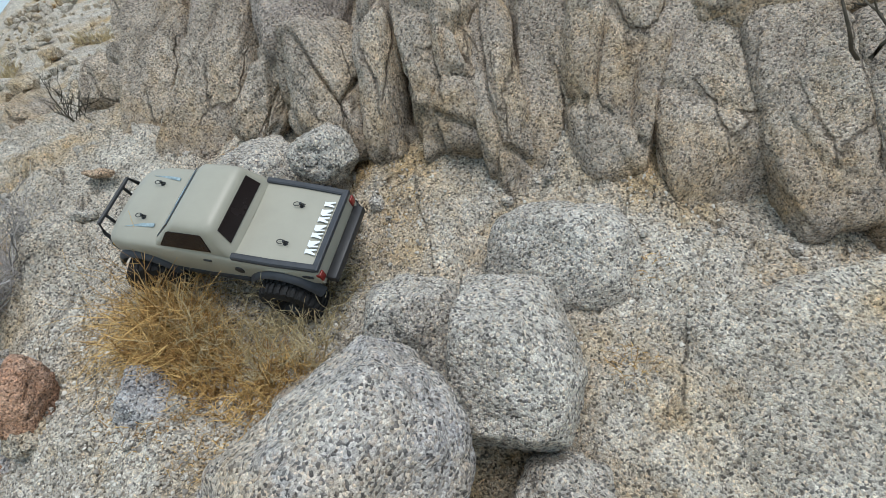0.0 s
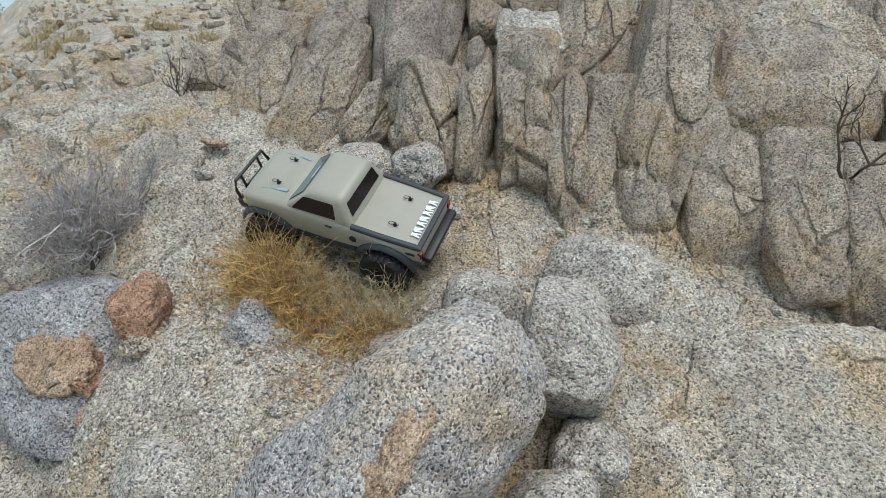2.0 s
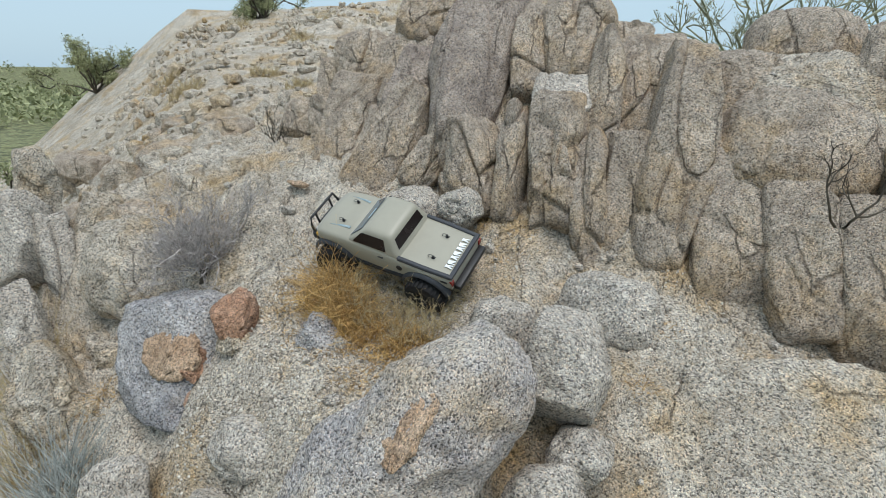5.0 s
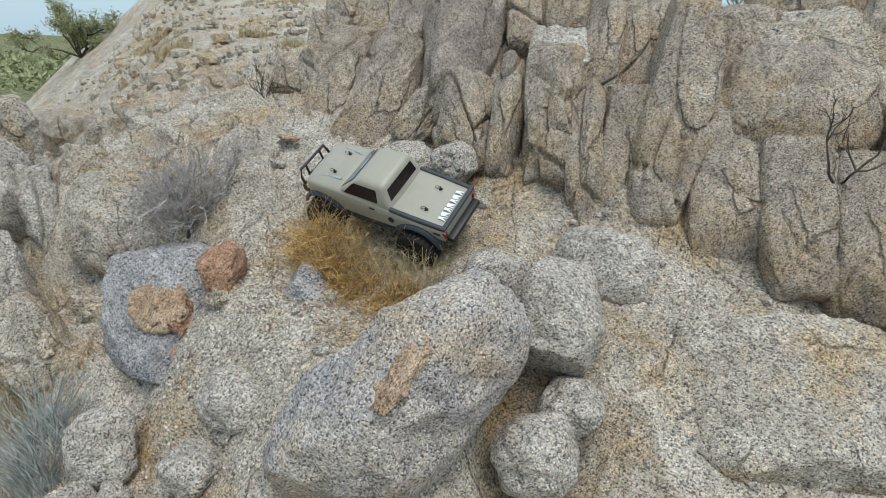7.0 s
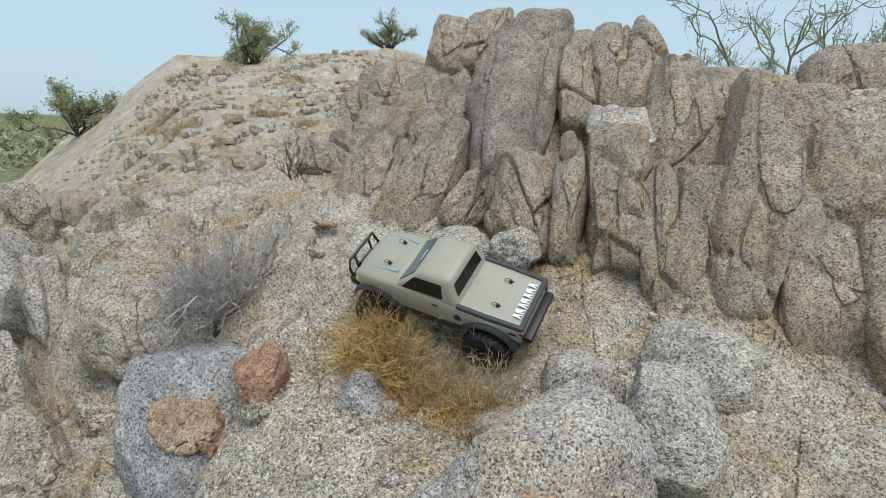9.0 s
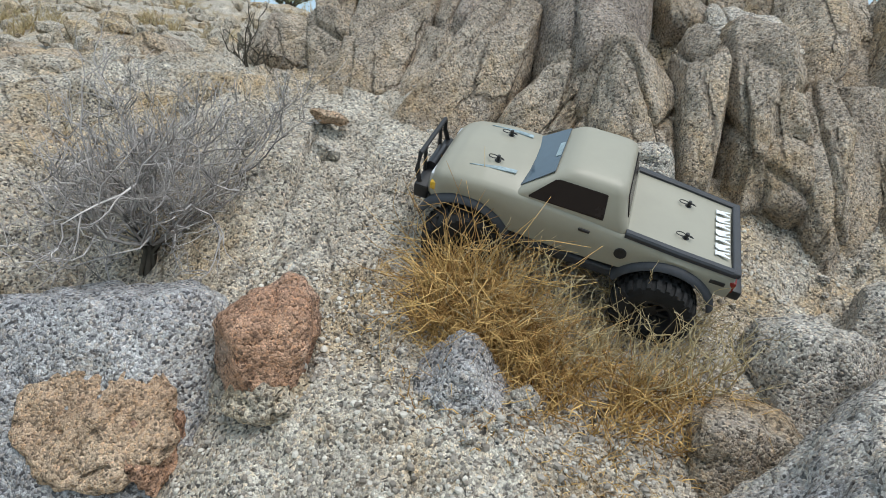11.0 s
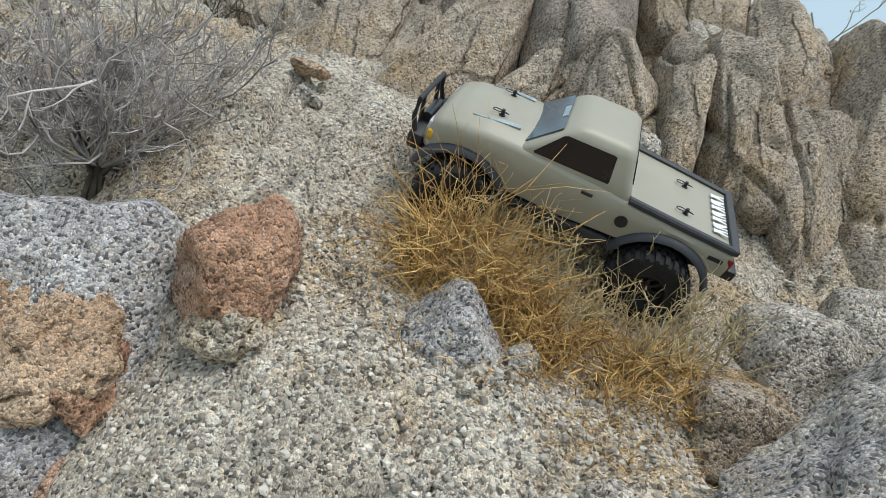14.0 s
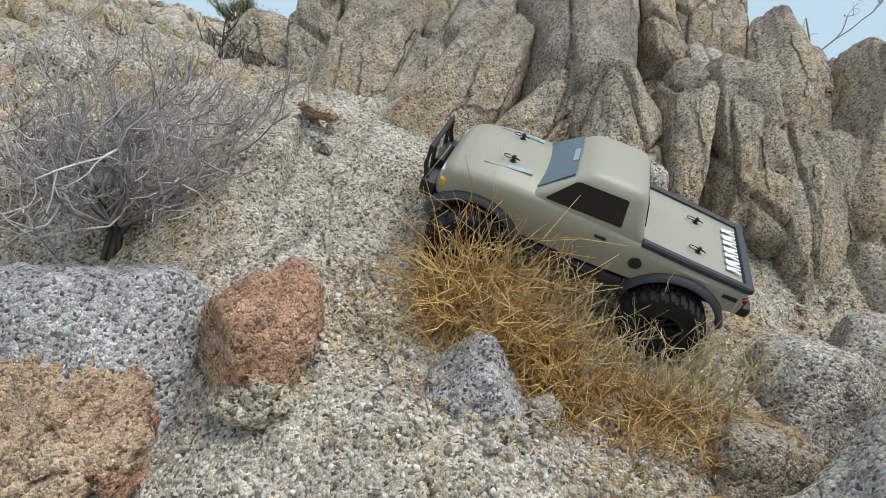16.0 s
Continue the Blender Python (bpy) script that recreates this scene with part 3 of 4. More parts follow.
def tube_bm(points, radius, sides=8, bm=None, taper=1.0):
    """A round bar through the given points."""
    bm = bm or bmesh.new()
    pts = [Vector(p) for p in points]
    rows = []
    for i, p in enumerate(pts):
        d = (pts[min(i + 1, len(pts) - 1)] - pts[max(i - 1, 0)]).normalized()
        u = d.orthogonal().normalized() if abs(d.z) > 0.9 else d.cross(Vector((0, 0, 1))).normalized()
        w = d.cross(u)
        r = radius * (1 + (taper - 1) * i / (len(pts) - 1))
        rows.append([bm.verts.new(p + (u * math.cos(2 * math.pi * k / sides) + w * math.sin(2 * math.pi * k / sides)) * r) for k in range(sides)])
    for a, b in zip(rows, rows[1:]):
        for k in range(sides):
            bm.faces.new((a[k], a[(k + 1) % sides], b[(k + 1) % sides], b[k]))
    bm.faces.new(rows[0][::-1])
    bm.faces.new(rows[-1])
    return bm


def panel_bm(corners, thick=0.0016, lift=0.0008):
    """A thin pane through four or more corners, lifted off along its normal."""
    c = [Vector(p) for p in corners]
    n = (c[1] - c[0]).cross(c[2] - c[0]).normalized()
    bm = bmesh.new()
    lo = [bm.verts.new(p - n * (thick - lift)) for p in c]
    hi = [bm.verts.new(p + n * lift) for p in c]
    k = len(c)
    bm.faces.new(hi)
    bm.faces.new(lo[::-1])
    for i in range(k):
        bm.faces.new((lo[i], lo[(i + 1) % k], hi[(i + 1) % k], hi[i]))
    return bm


def mirrored(points, side):
    """The points on that side of the truck, wound so that the pane faces outward."""
    pts = [(x, y * side, z) for x, y, z in points]
    return pts if side > 0 else pts[::-1]


AX, WR, WY, WZ = 0.162, 0.064, 0.100, 0.074


def body_rings():
    rings = []
    xs = np.concatenate([np.linspace(-0.250, -0.244, 3), np.linspace(-0.24, 0.20, 89), np.linspace(0.204, 0.238, 9)])
    for x in xs:
        zs = float(np.interp(x, (-0.25, -0.244, -0.079, 0.0, 0.092, 0.15, 0.2, 0.222, 0.232, 0.238), (0.168, 0.174, 0.186, 0.192, 0.196, 0.196, 0.190, 0.182, 0.172, 0.158)))
        w = float(np.interp(x, (-0.25, -0.2, -0.08, 0.09, 0.17, 0.215, 0.238), (0.087, 0.0905, 0.094, 0.094, 0.093, 0.088, 0.070)))
        crown = float(np.interp(x, (-0.25, -0.08, 0.05, 0.1, 0.19, 0.225, 0.238), (-0.003, -0.003, 0.004, 0.012, 0.011, 0.006, 0.002)))
        zb = float(np.interp(x, (-0.25, 0, 0.238), (0.128, 0.118, 0.126)))
        for ax in (-AX, AX):
            d = 0.077 ** 2 - (x - ax) ** 2
            if d > 0:
                zb = max(zb, WZ + 0.004 + math.sqrt(d))
        zm = (zb + zs) / 2
        half = [(w - 0.010, zb + 0.004), (w - 0.002, zb), (w + 0.002, zb + 0.003), (w + 0.004, zm), (w + 0.001, zs - 0.009), (w - 0.003, zs - 0.003), (w - 0.010, zs), (w * 0.72, zs + crown * 0.55), (w * 0.38, zs + crown * 0.9)]
        rings.append([(x, y, z) for y, z in half] + [(x, 0, zs + crown)] + [(x, -y, z) for y, z in half[::-1]])
    return rings


def cab_rings():
    """Rounded rings from the belt line up to the roof."""
    rings = []
    for z, x0, x1, w, r in ((0.184, -0.082, 0.100, 0.0905, 0.010), (0.194, -0.078, 0.096, 0.090, 0.012), (0.205, -0.073, 0.083, 0.087, 0.014), (0.236, -0.063, 0.045, 0.077, 0.015), (0.244, -0.060, 0.036, 0.073, 0.016), (0.2485, -0.054, 0.028, 0.067, 0.016), (0.251, -0.044, 0.018, 0.056, 0.016), (0.252, -0.020, 0.0, 0.03, 0.01)):
        ring = []
        for cx, cy, a0 in ((x1 - r, w - r, 0), (x0 + r, w - r, 90), (x0 + r, -w + r, 180), (x1 - r, -w + r, 270)):
            for k in range(5):
                a = radians(a0 + 90 * k / 4)
                ring.append((cx + r * math.cos(a), cy + r * math.sin(a), z))
        rings.append(ring)
    return rings


def tyre_bm():
    """A wide tyre with a bulging wall and staggered lugs raised out of its tread; its axle runs along y."""
    bm = bmesh.new()
    prof = [(-0.024, 0.032), (-0.0265, 0.040), (-0.027, 0.050), (-0.0245, 0.0575), (-0.019, 0.0602), (-0.007, 0.0608), (0.007, 0.0608), (0.019, 0.0602), (0.0245, 0.0575), (0.027, 0.050), (0.0265, 0.040), (0.024, 0.032), (0.0, 0.030)]
    n = 56
    rows = [[bm.verts.new((r * math.cos(2 * math.pi * k / n), y, r * math.sin(2 * math.pi * k / n))) for y, r in prof] for k in range(n)]
    lugs = []
    for k in range(n):
        a, b = rows[k], rows[(k + 1) % n]
        for i in range(len(prof)):
            j = (i + 1) % len(prof)
            f = bm.faces.new((a[i], a[j], b[j], b[i]))
            if (i in (3, 4, 6, 7) and k % 2 == 0) or (i == 5 and k % 2 == 1) or (i in (2, 8) and k % 4 == 0):
                lugs.append(f)
    for f in bmesh.ops.extrude_discrete_faces(bm, faces=lugs)["faces"]:
        c = f.calc_center_median()
        d = Vector((c.x, 0, c.z)).normalized() * 0.0042
        bmesh.ops.translate(bm, verts=f.verts[:], vec=d)
    return bm


def rim_bm(side):
    """A dished rim with eight spokes and a hub nut."""
    bm = bmesh.new()
    prof = [(-0.022, 0.0325), (0.022, 0.0325), (0.025, 0.034), (0.025, 0.030), (0.012, 0.027), (0.002, 0.020), (0.004, 0.010), (0.012, 0.009), (0.012, 0.0005)]
    n = 28
    rows = [[bm.verts.new((r * math.cos(2 * math.pi * k / n), y * side, r * math.sin(2 * math.pi * k / n))) for y, r in prof] for k in range(n)]
    for k in range(n):
        a, b = rows[k], rows[(k + 1) % n]
        for i in range(len(prof) - 1):
            bm.faces.new((a[i], a[i + 1], b[i + 1], b[i]))
    for k in range(8):
        m = Matrix.Rotation(k * math.pi / 4, 4, "Y") @ Matrix.Translation((0.019, 0.010 * side, 0)) @ Matrix.Diagonal((0.018, 0.008, 0.0055, 1))
        bmesh.ops.create_cube(bm, size=1, matrix=m)
    return bm


def flare_bm(ax, side):
    """A fender flare round one wheel arch."""
    rings = []
    for k in range(19):
        a = radians(20 + 140 * k / 18)
        c, s = math.cos(a), math.sin(a)
        ring = []
        for r, y in ((0.0745, 0.086), (0.074, 0.104), (0.0752, 0.1065), (0.079, 0.105), (0.084, 0.0985), (0.084, 0.086)):
            ring.append((ax + r * c * 1.03, y * side, max(WZ + 0.004 + r * s, 0.098)))
        rings.append(ring)
    return loft(rings)


def clip_bm(x, y, z):
    """A body clip: a post, a washer and a bent wire loop."""
    bm = tube_bm([(x, y, z - 0.004), (x, y, z + 0.010)], 0.0028, 8)
    tube_bm([(x, y, z), (x, y, z + 0.0012)], 0.0052, 10, bm)
    loop = [(x + 0.002 + 0.007 * (1 - math.cos(2 * math.pi * k / 12)) * 1.0, y + 0.0045 * math.sin(2 * math.pi * k / 12), z + 0.006) for k in range(13)]
    tube_bm(loop, 0.0008, 5, bm)
    tube_bm([(x + 0.002, y + 0.0015, z + 0.006), (x - 0.006, y + 0.002, z + 0.0065), (x - 0.010, y + 0.004, z + 0.007)], 0.0008, 5, bm)
    tube_bm([(x + 0.002, y - 0.0015, z + 0.006), (x - 0.005, y - 0.002, z + 0.0055), (x - 0.009, y - 0.001, z + 0.005)], 0.0008, 5, bm)
    return bm


def make_truck():
    truck = new("model_truck")
    tagged(truck, "tan remote-controlled model pickup climbing over dry grass and granite", "model truck")
    smoothed(part("body", loft(body_rings()), TAN, truck), 40)
    smoothed(part("cab", loft(cab_rings()), TAN, truck), 50)
    # panes
    part("windscreen", panel_bm([(0.0905, -0.074, 0.200), (0.0905, 0.074, 0.200), (0.0475, 0.0655, 0.2365), (0.0475, -0.0655, 0.2365)], lift=0.0012), SCREEN, truck, "glossy blue windscreen, sky reflection lightening its colour")
    part("windscreen_badge", panel_bm([(0.0545, -0.020, 0.2304), (0.0545, 0.020, 0.2304), (0.0480, 0.020, 0.2361), (0.0480, -0.020, 0.2361)], thick=0.001, lift=0.0022), TEAL, truck, "small pale badge at the top of the windscreen")
    part("rear_window", panel_bm([(-0.0755, 0.068, 0.200), (-0.0755, -0.068, 0.200), (-0.0645, -0.062, 0.233), (-0.0645, 0.062, 0.233)], lift=0.0012), SMOKED, truck, "smoked rear window")
    for side in (1, -1):
        part("side_window", panel_bm(mirrored([(-0.041, 0.0900, 0.1965), (-0.041, 0.0895, 0.200), (-0.036, 0.0788, 0.2335), (-0.032, 0.0783, 0.2345), (0.037, 0.0783, 0.2345), (0.042, 0.0790, 0.2325), (0.073, 0.0897, 0.1990), (0.072, 0.0900, 0.1965)], -side), lift=0.0012), SMOKED, truck, "smoked side window")
        smoothed(part("door_handle", box_bm(-0.030, -0.012, 0.0965 * side - 0.002, 0.0965 * side + 0.002, 0.170, 0.175, 0.0015), BLACK, truck, "black recessed door handle"))
        part("rocker_slider", box_bm(-0.082, 0.082, 0.082 * side - 0.010, 0.082 * side + 0.014, 0.098, 0.116, 0.004), TRIM, truck, "black rock slider")
        for ax in (AX, -AX):
            smoothed(part("fender_flare", flare_bm(ax, side), TRIM, truck, "dark plastic fender flare"), 50)
        part("hood_decal", panel_bm([(0.104, 0.055 * side + 0.0034, 0.2055), (0.104, 0.055 * side - 0.0034, 0.2066), (0.132, 0.057 * side - 0.0030, 0.2058), (0.178, 0.062 * side, 0.1995)], thick=0.002, lift=0.0016), TEAL, truck, "tapering white and teal vent decal")
        smoothed(part("headlight", box_bm(0.214, 0.236, 0.062 * side - 0.014, 0.062 * side + 0.014, 0.150, 0.170, 0.004), CLEAR, truck, "clear headlight"))
        smoothed(part("turn_signal", box_bm(0.212, 0.232, 0.080 * side - 0.006, 0.080 * side + 0.006, 0.145, 0.160, 0.003), AMBER, truck, "amber turn signal"))
        smoothed(part("tail_light", box_bm(-0.2535, -0.243, 0.082 * side - 0.006, 0.082 * side + 0.008, 0.142, 0.162, 0.002), RED, truck, "red tail light"))
        part("bed_rail", loft([[(x, (y0 + d) * side, z + h) for d, h in ((-0.011, -0.004), (-0.011, 0.0035), (-0.008, 0.005), (-0.001, 0.005), (0.0015, 0.002), (0.0015, -0.004))] for x, y0, z in ((-0.079, 0.092, 0.186), (-0.16, 0.091, 0.180), (-0.247, 0.087, 0.1735))]), TRIM, truck, "dark bed rail cap")
        part("side_badge", box_bm(-0.238, -0.216, 0.0925 * side - 0.001, 0.0925 * side + 0.001, 0.152, 0.158, 0), BLACK, truck, "small black badge bar")
        for x, y, z in ((0.139, 0.040, 0.2055), (-0.169, 0.042, 0.1765)):
            smoothed(part("body_clip", clip_bm(x, y * side, z), BLACK, truck, "black wire body clip on a post"))
        for ax in (AX, -AX):
            turn = Matrix.Translation((ax, WY * side, WZ)) @ Matrix.Rotation(radians(16 if ax > 0 else 0), 4, "Z")
            wheel = new("wheel")
            wheel.parent, wheel.matrix_local = truck, turn
            smoothed(part("tyre", tyre_bm(), RUBBER, wheel, "chunky black rubber tyre"), 30)
            smoothed(part("rim", rim_bm(side), BLACK, wheel, "black spoked rim"), 30)
            smoothed(part("shock", tube_bm([(ax * 0.93, 0.060 * side, 0.070), (ax * 0.86, 0.055 * side, 0.145)], 0.007, 10), STEEL, truck, "dark coil-over shock"))
    part("tailgate_rail", box_bm(-0.2525, -0.240, -0.088, 0.088, 0.169, 0.1785, 0.002), TRIM, truck, "dark tailgate cap")
    smoothed(part("fuel_cap", tube_bm([(-0.083, 0.094, 0.154), (-0.083, 0.0995, 0.154)], 0.0095, 18), BLACK, truck, "round black fuel cap"))
    part("roof_badge", box_bm(-0.0535, -0.0495, -0.016, 0.016, 0.2462, 0.2485, 0), BLACK, truck, "small black badge bar on the roof")
    part("grille", box_bm(0.226, 0.240, -0.046, 0.046, 0.132, 0.158, 0.003), BLACK, truck, "black grille")
    part("front_skirt", box_bm(0.205, 0.236, -0.070, 0.070, 0.112, 0.134, 0.004), TRIM, truck, "dark lower front panel")
    smoothed(part("front_bumper", box_bm(0.236, 0.262, -0.078, 0.078, 0.112, 0.140, 0.005), BLACK, truck, "black front bumper"))
    hoop = tube_bm([(0.252, -0.070, 0.130), (0.262, -0.066, 0.160), (0.262, -0.058, 0.186), (0.262, 0.058, 0.186), (0.262, 0.066, 0.160), (0.252, 0.070, 0.130)], 0.0042, 8)
    tube_bm([(0.258, -0.035, 0.135), (0.262, -0.035, 0.186)], 0.0035, 8, hoop)
    tube_bm([(0.258, 0.035, 0.135), (0.262, 0.035, 0.186)], 0.0035, 8, hoop)
    smoothed(part("bull_bar", hoop, BLACK, truck, "black tubular bull bar"))
    smoothed(part("winch", tube_bm([(0.25, -0.03, 0.146), (0.25, 0.03, 0.146)], 0.010, 12), STEEL, truck, "dark winch drum"))
    smoothed(part("rear_bumper", box_bm(-0.272, -0.250, -0.080, 0.080, 0.122, 0.140, 0.004), BLACK, truck, "black rear bumper"))
    part("chassis", box_bm(-0.225, 0.225, -0.036, 0.036, 0.072, 0.118, 0.006), BLACK, truck, "black chassis")
    part("inner_tub", box_bm(-0.235, 0.215, -0.074, 0.074, 0.118, 0.170, 0.004), BLACK, truck, "black inner fenders")
    for ax in (AX, -AX):
        axle = tube_bm([(ax, -0.085, WZ), (ax, 0.085, WZ)], 0.009, 10)
        bmesh.ops.create_icosphere(axle, subdivisions=2, radius=0.020, matrix=Matrix.Translation((ax, 0.018, WZ)))
        smoothed(part("axle", axle, BLACK, truck, "black axle with a round gear housing"))
    # the bed's big white decal: slanted bars, no lettering
    for k in range(7):
        y = -0.052 + k * 0.0172
        tilt = 0.0045 if k % 2 else -0.001
        bars = bmesh.new()
        outline = [(-0.236, y - 0.0062), (-0.236, y - 0.0034), (-0.226, y + 0.0004 + tilt), (-0.236, y + 0.0040), (-0.236, y + 0.0068), (-0.219, y + 0.0052 + tilt), (-0.214, y + 0.0060), (-0.214, y - 0.0050), (-0.2175, y - 0.0036)]
        bars.faces.new([bars.verts.new((x, yy, 0.1764)) for x, yy in outline])
        ext = bmesh.ops.extrude_face_region(bars, geom=bars.faces[:])
        bmesh.ops.translate(bars, verts=[v for v in ext["geom"] if isinstance(v, bmesh.types.BMVert)], vec=(0, 0, 0.0012))
        part("decal_bar", bars, WHITE, truck, "slanted white decal shape on the bed cover")
    return truck


truck = make_truck()
truck.matrix_world = pose(-0.490, 0.985, 0.674, -33.2, -9.4, 167.5)


# ---- dry plants ----
STRAW = stalks("orange dry grass", (0.27, 0.14, 0.045), (0.92, 0.62, 0.25))
PALE_STRAW = stalks("bleached straw", (0.42, 0.31, 0.15), (0.66, 0.55, 0.34))
TWIG = stalks("grey dead twigs", (0.27, 0.25, 0.24), (0.64, 0.59, 0.56))
DARK_TWIG = stalks("dark bare twigs", (0.06, 0.05, 0.04), (0.14, 0.12, 0.09))
SAGE = stalks("grey green stems", (0.26, 0.28, 0.26), (0.60, 0.63, 0.60))
LEAF = stalks("olive green leaves", (0.20, 0.22, 0.11), (0.44, 0.45, 0.25))
GREENBARK = stalks("green bark", (0.20, 0.22, 0.14), (0.36, 0.38, 0.26))


class Strands:
    """Collects many thin three-sided stems into one mesh."""

    def __init__(self):
        self.v, self.f = [], []

    def stem(self, pts, r0, r1):
        base, n = len(self.v), len(pts)
        for i, p in enumerate(pts):
            d = (pts[min(i + 1, n - 1)] - pts[max(i - 1, 0)]).normalized()
            u = d.orthogonal().normalized()
            w = d.cross(u)
            r = r0 + (r1 - r0) * i / (n - 1)
            for k in range(3):
                a = 2.0944 * k
                self.v.append(p + (u * math.cos(a) + w * math.sin(a)) * r)
        for i in range(n - 1):
            for k in range(3):
                a, b = base + 3 * i + k, base + 3 * i + (k + 1) % 3
                self.f.append((a, b, b + 3, a + 3))
        self.f.append((base + 3 * n - 3, base + 3 * n - 2, base + 3 * n - 1))

    def leaf(self, p, d, size, rng):
        u = Vector(d).normalized()
        w = u.cross(Vector(rng.normal(size=3))).normalized()
        i = len(self.v)
        self.v += [p, p + u * size * 0.5 + w * size * 0.28, p + u * size, p + u * size * 0.5 - w * size * 0.28]
        self.f.append((i, i + 1, i + 2, i + 3))

    def make(self, name, material, parent=None):
        ob = new(name, mesh_of(name, self.v, self.f, material))
        ob.parent = parent
        return ob


def grass(name, x, y, rx, ry, count, tall, material, label, seed, lean=0.8, thick=0.0009, droop=0.6, turn=0.0, spread=1.0, wild=0.16, twigs=0.18, bundles=1):
    """A clump of dry stems that rise and bend over; rooted in an uneven patch."""
    rng = np.random.RandomState(seed)
    tufts = [Strands() for _ in range(bundles)]
    for i in range(count):
        s = tufts[i % bundles]
        a, q = rng.uniform(0, 2 * math.pi), rng.uniform(0, 1) ** 0.6
        ox, oy = q * rx * math.cos(a), q * ry * math.sin(a)
        px, py = x + ox * math.cos(turn) - oy * math.sin(turn), y + ox * math.sin(turn) + oy * math.cos(turn)
        keep = noise.noise(Vector((px * 14, py * 14, seed)))
        if keep < -0.25 and rng.uniform() < 0.7:
            continue
        p = Vector((px, py, height(px, py) - 0.004))
        out = a + turn + rng.normal() * 1.5
        ln = tall * rng.uniform(0.25, 1.1) * (1.15 - 0.5 * q)
        d = Vector((math.cos(out) * lean * rng.uniform(0.1, 2.0) * spread, math.sin(out) * lean * rng.uniform(0.1, 2.0) * spread, 1.0)).normalized()
        pts = [p]
        for k in range(5):
            p = p + d * ln / 5
            pts.append(p)
            d = (d + Vector((math.cos(out), math.sin(out), -1.0)) * droop * rng.uniform(0.05, 0.5) + Vector(rng.normal(size=3)) * wild).normalized()
        s.stem(pts, thick * rng.uniform(0.7, 1.5), thick * 0.35)
        if rng.uniform() < twigs:
            b = pts[3]
            s.stem([b, b + Vector(rng.normal(size=3)) * ln * 0.10 + Vector((0, 0, ln * 0.06))], thick * 0.6, thick * 0.3)
    if bundles == 1:
        return tagged(s.make(name, material), label, "dry grass")
    shrub = tagged(new(name), label, "shrub")
    for s in tufts:
        s.make("stem", material, shrub)
    return shrub


def branch(s, p, d, length, r, depth, rng, kink=0.28, rise=0.1, fork=(2, 4), shrink=0.68, tips=None, thin=0.66):
    pts, n = [p], 4
    for _ in range(n):
        d = (d + Vector(rng.normal(size=3)) * kink + Vector((0, 0, rise))).normalized()
        p = p + d * length / n
        pts.append(p)
    s.stem(pts, r, r * 0.55)
    if tips is not None and depth <= 1:
        tips.extend(pts[1:])
    if depth > 0:
        for _ in range(rng.randint(*fork)):
            q = pts[rng.randint(1, n + 1)]
            nd = (d + Vector(rng.normal(size=3)) * 0.62).normalized()
            branch(s, q, nd, length * shrink * rng.uniform(0.75, 1.15), r * thin, depth - 1, rng, kink, rise, fork, shrink, tips, thin)


def twig_bush(name, x, y, z, stems, length, r, depth, material, label, seed, flat=1.0, rise=0.12, fork=(2, 4), kink=0.28, category="bush", thin=0.66, up=1.0, trunk=0.0):
    """A bare bush: every main stem, with its own twigs, is a part."""
    rng = np.random.RandomState(seed)
    bush = new(name)
    bush.location = (x, y, z)
    tagged(bush, label, category)
    if trunk:
        s = Strands()
        for k in range(5):
            a = 1.2566 * k
            s.stem([Vector((0.012 * math.cos(a), 0.012 * math.sin(a), -0.02)), Vector((0.004 * math.cos(a), 0.004 * math.sin(a), trunk * 0.6)), Vector((0.016 * math.cos(a), 0.016 * math.sin(a), trunk * 1.15))], 0.009, 0.006)
        s.make("trunk", DARK_TWIG, bush)
    for k in range(stems):
        s = Strands()
        a = 2 * math.pi * (k + rng.uniform(-0.3, 0.3)) / stems
        d = Vector((math.cos(a) * flat, math.sin(a) * flat, rng.uniform(0.3, 1.2) * up)).normalized()
        branch(s, Vector((0.01 * math.cos(a), 0.01 * math.sin(a), trunk)), d, length * rng.uniform(0.7, 1.1), r, depth, rng, kink, rise, fork, thin=thin)
        s.make("stem", material, bush)
    return bush


def leafy(name, x, y, z, wide, tall, seed, leaves, label, leaf=0.05, stems=9, category="bush", depth=3, bark=DARK_TWIG, trunk=0.02):
    """A desert shrub or tree: forked limbs, with small leaves in loose clumps along the outer twigs."""
    rng = np.random.RandomState(seed)
    thing = new(name)
    tagged(thing, label, category)
    s, tips = Strands(), []
    for k in range(stems):
        a = 2 * math.pi * (k + rng.uniform(-0.4, 0.4)) / stems
        d = Vector((math.cos(a) * wide / tall * 0.7, math.sin(a) * wide / tall * 0.7, 1.0)).normalized()
        branch(s, Vector((x, y, z - 0.03)), d, tall * 0.42 * rng.uniform(0.7, 1.1), trunk, depth, rng, 0.22, 0.10, (2, 4), 0.62, tips)
    s.make("stem", bark, thing)
    lv = Strands()
    for _ in range(leaves):
        t = tips[rng.randint(len(tips))]
        lv.leaf(t + Vector(rng.normal(size=3)) * leaf * 1.1, rng.normal(size=3) + [0, 0, 0.5], leaf * rng.uniform(0.5, 1.2), rng)
    lv.make("crown", LEAF, thing)
    return thing


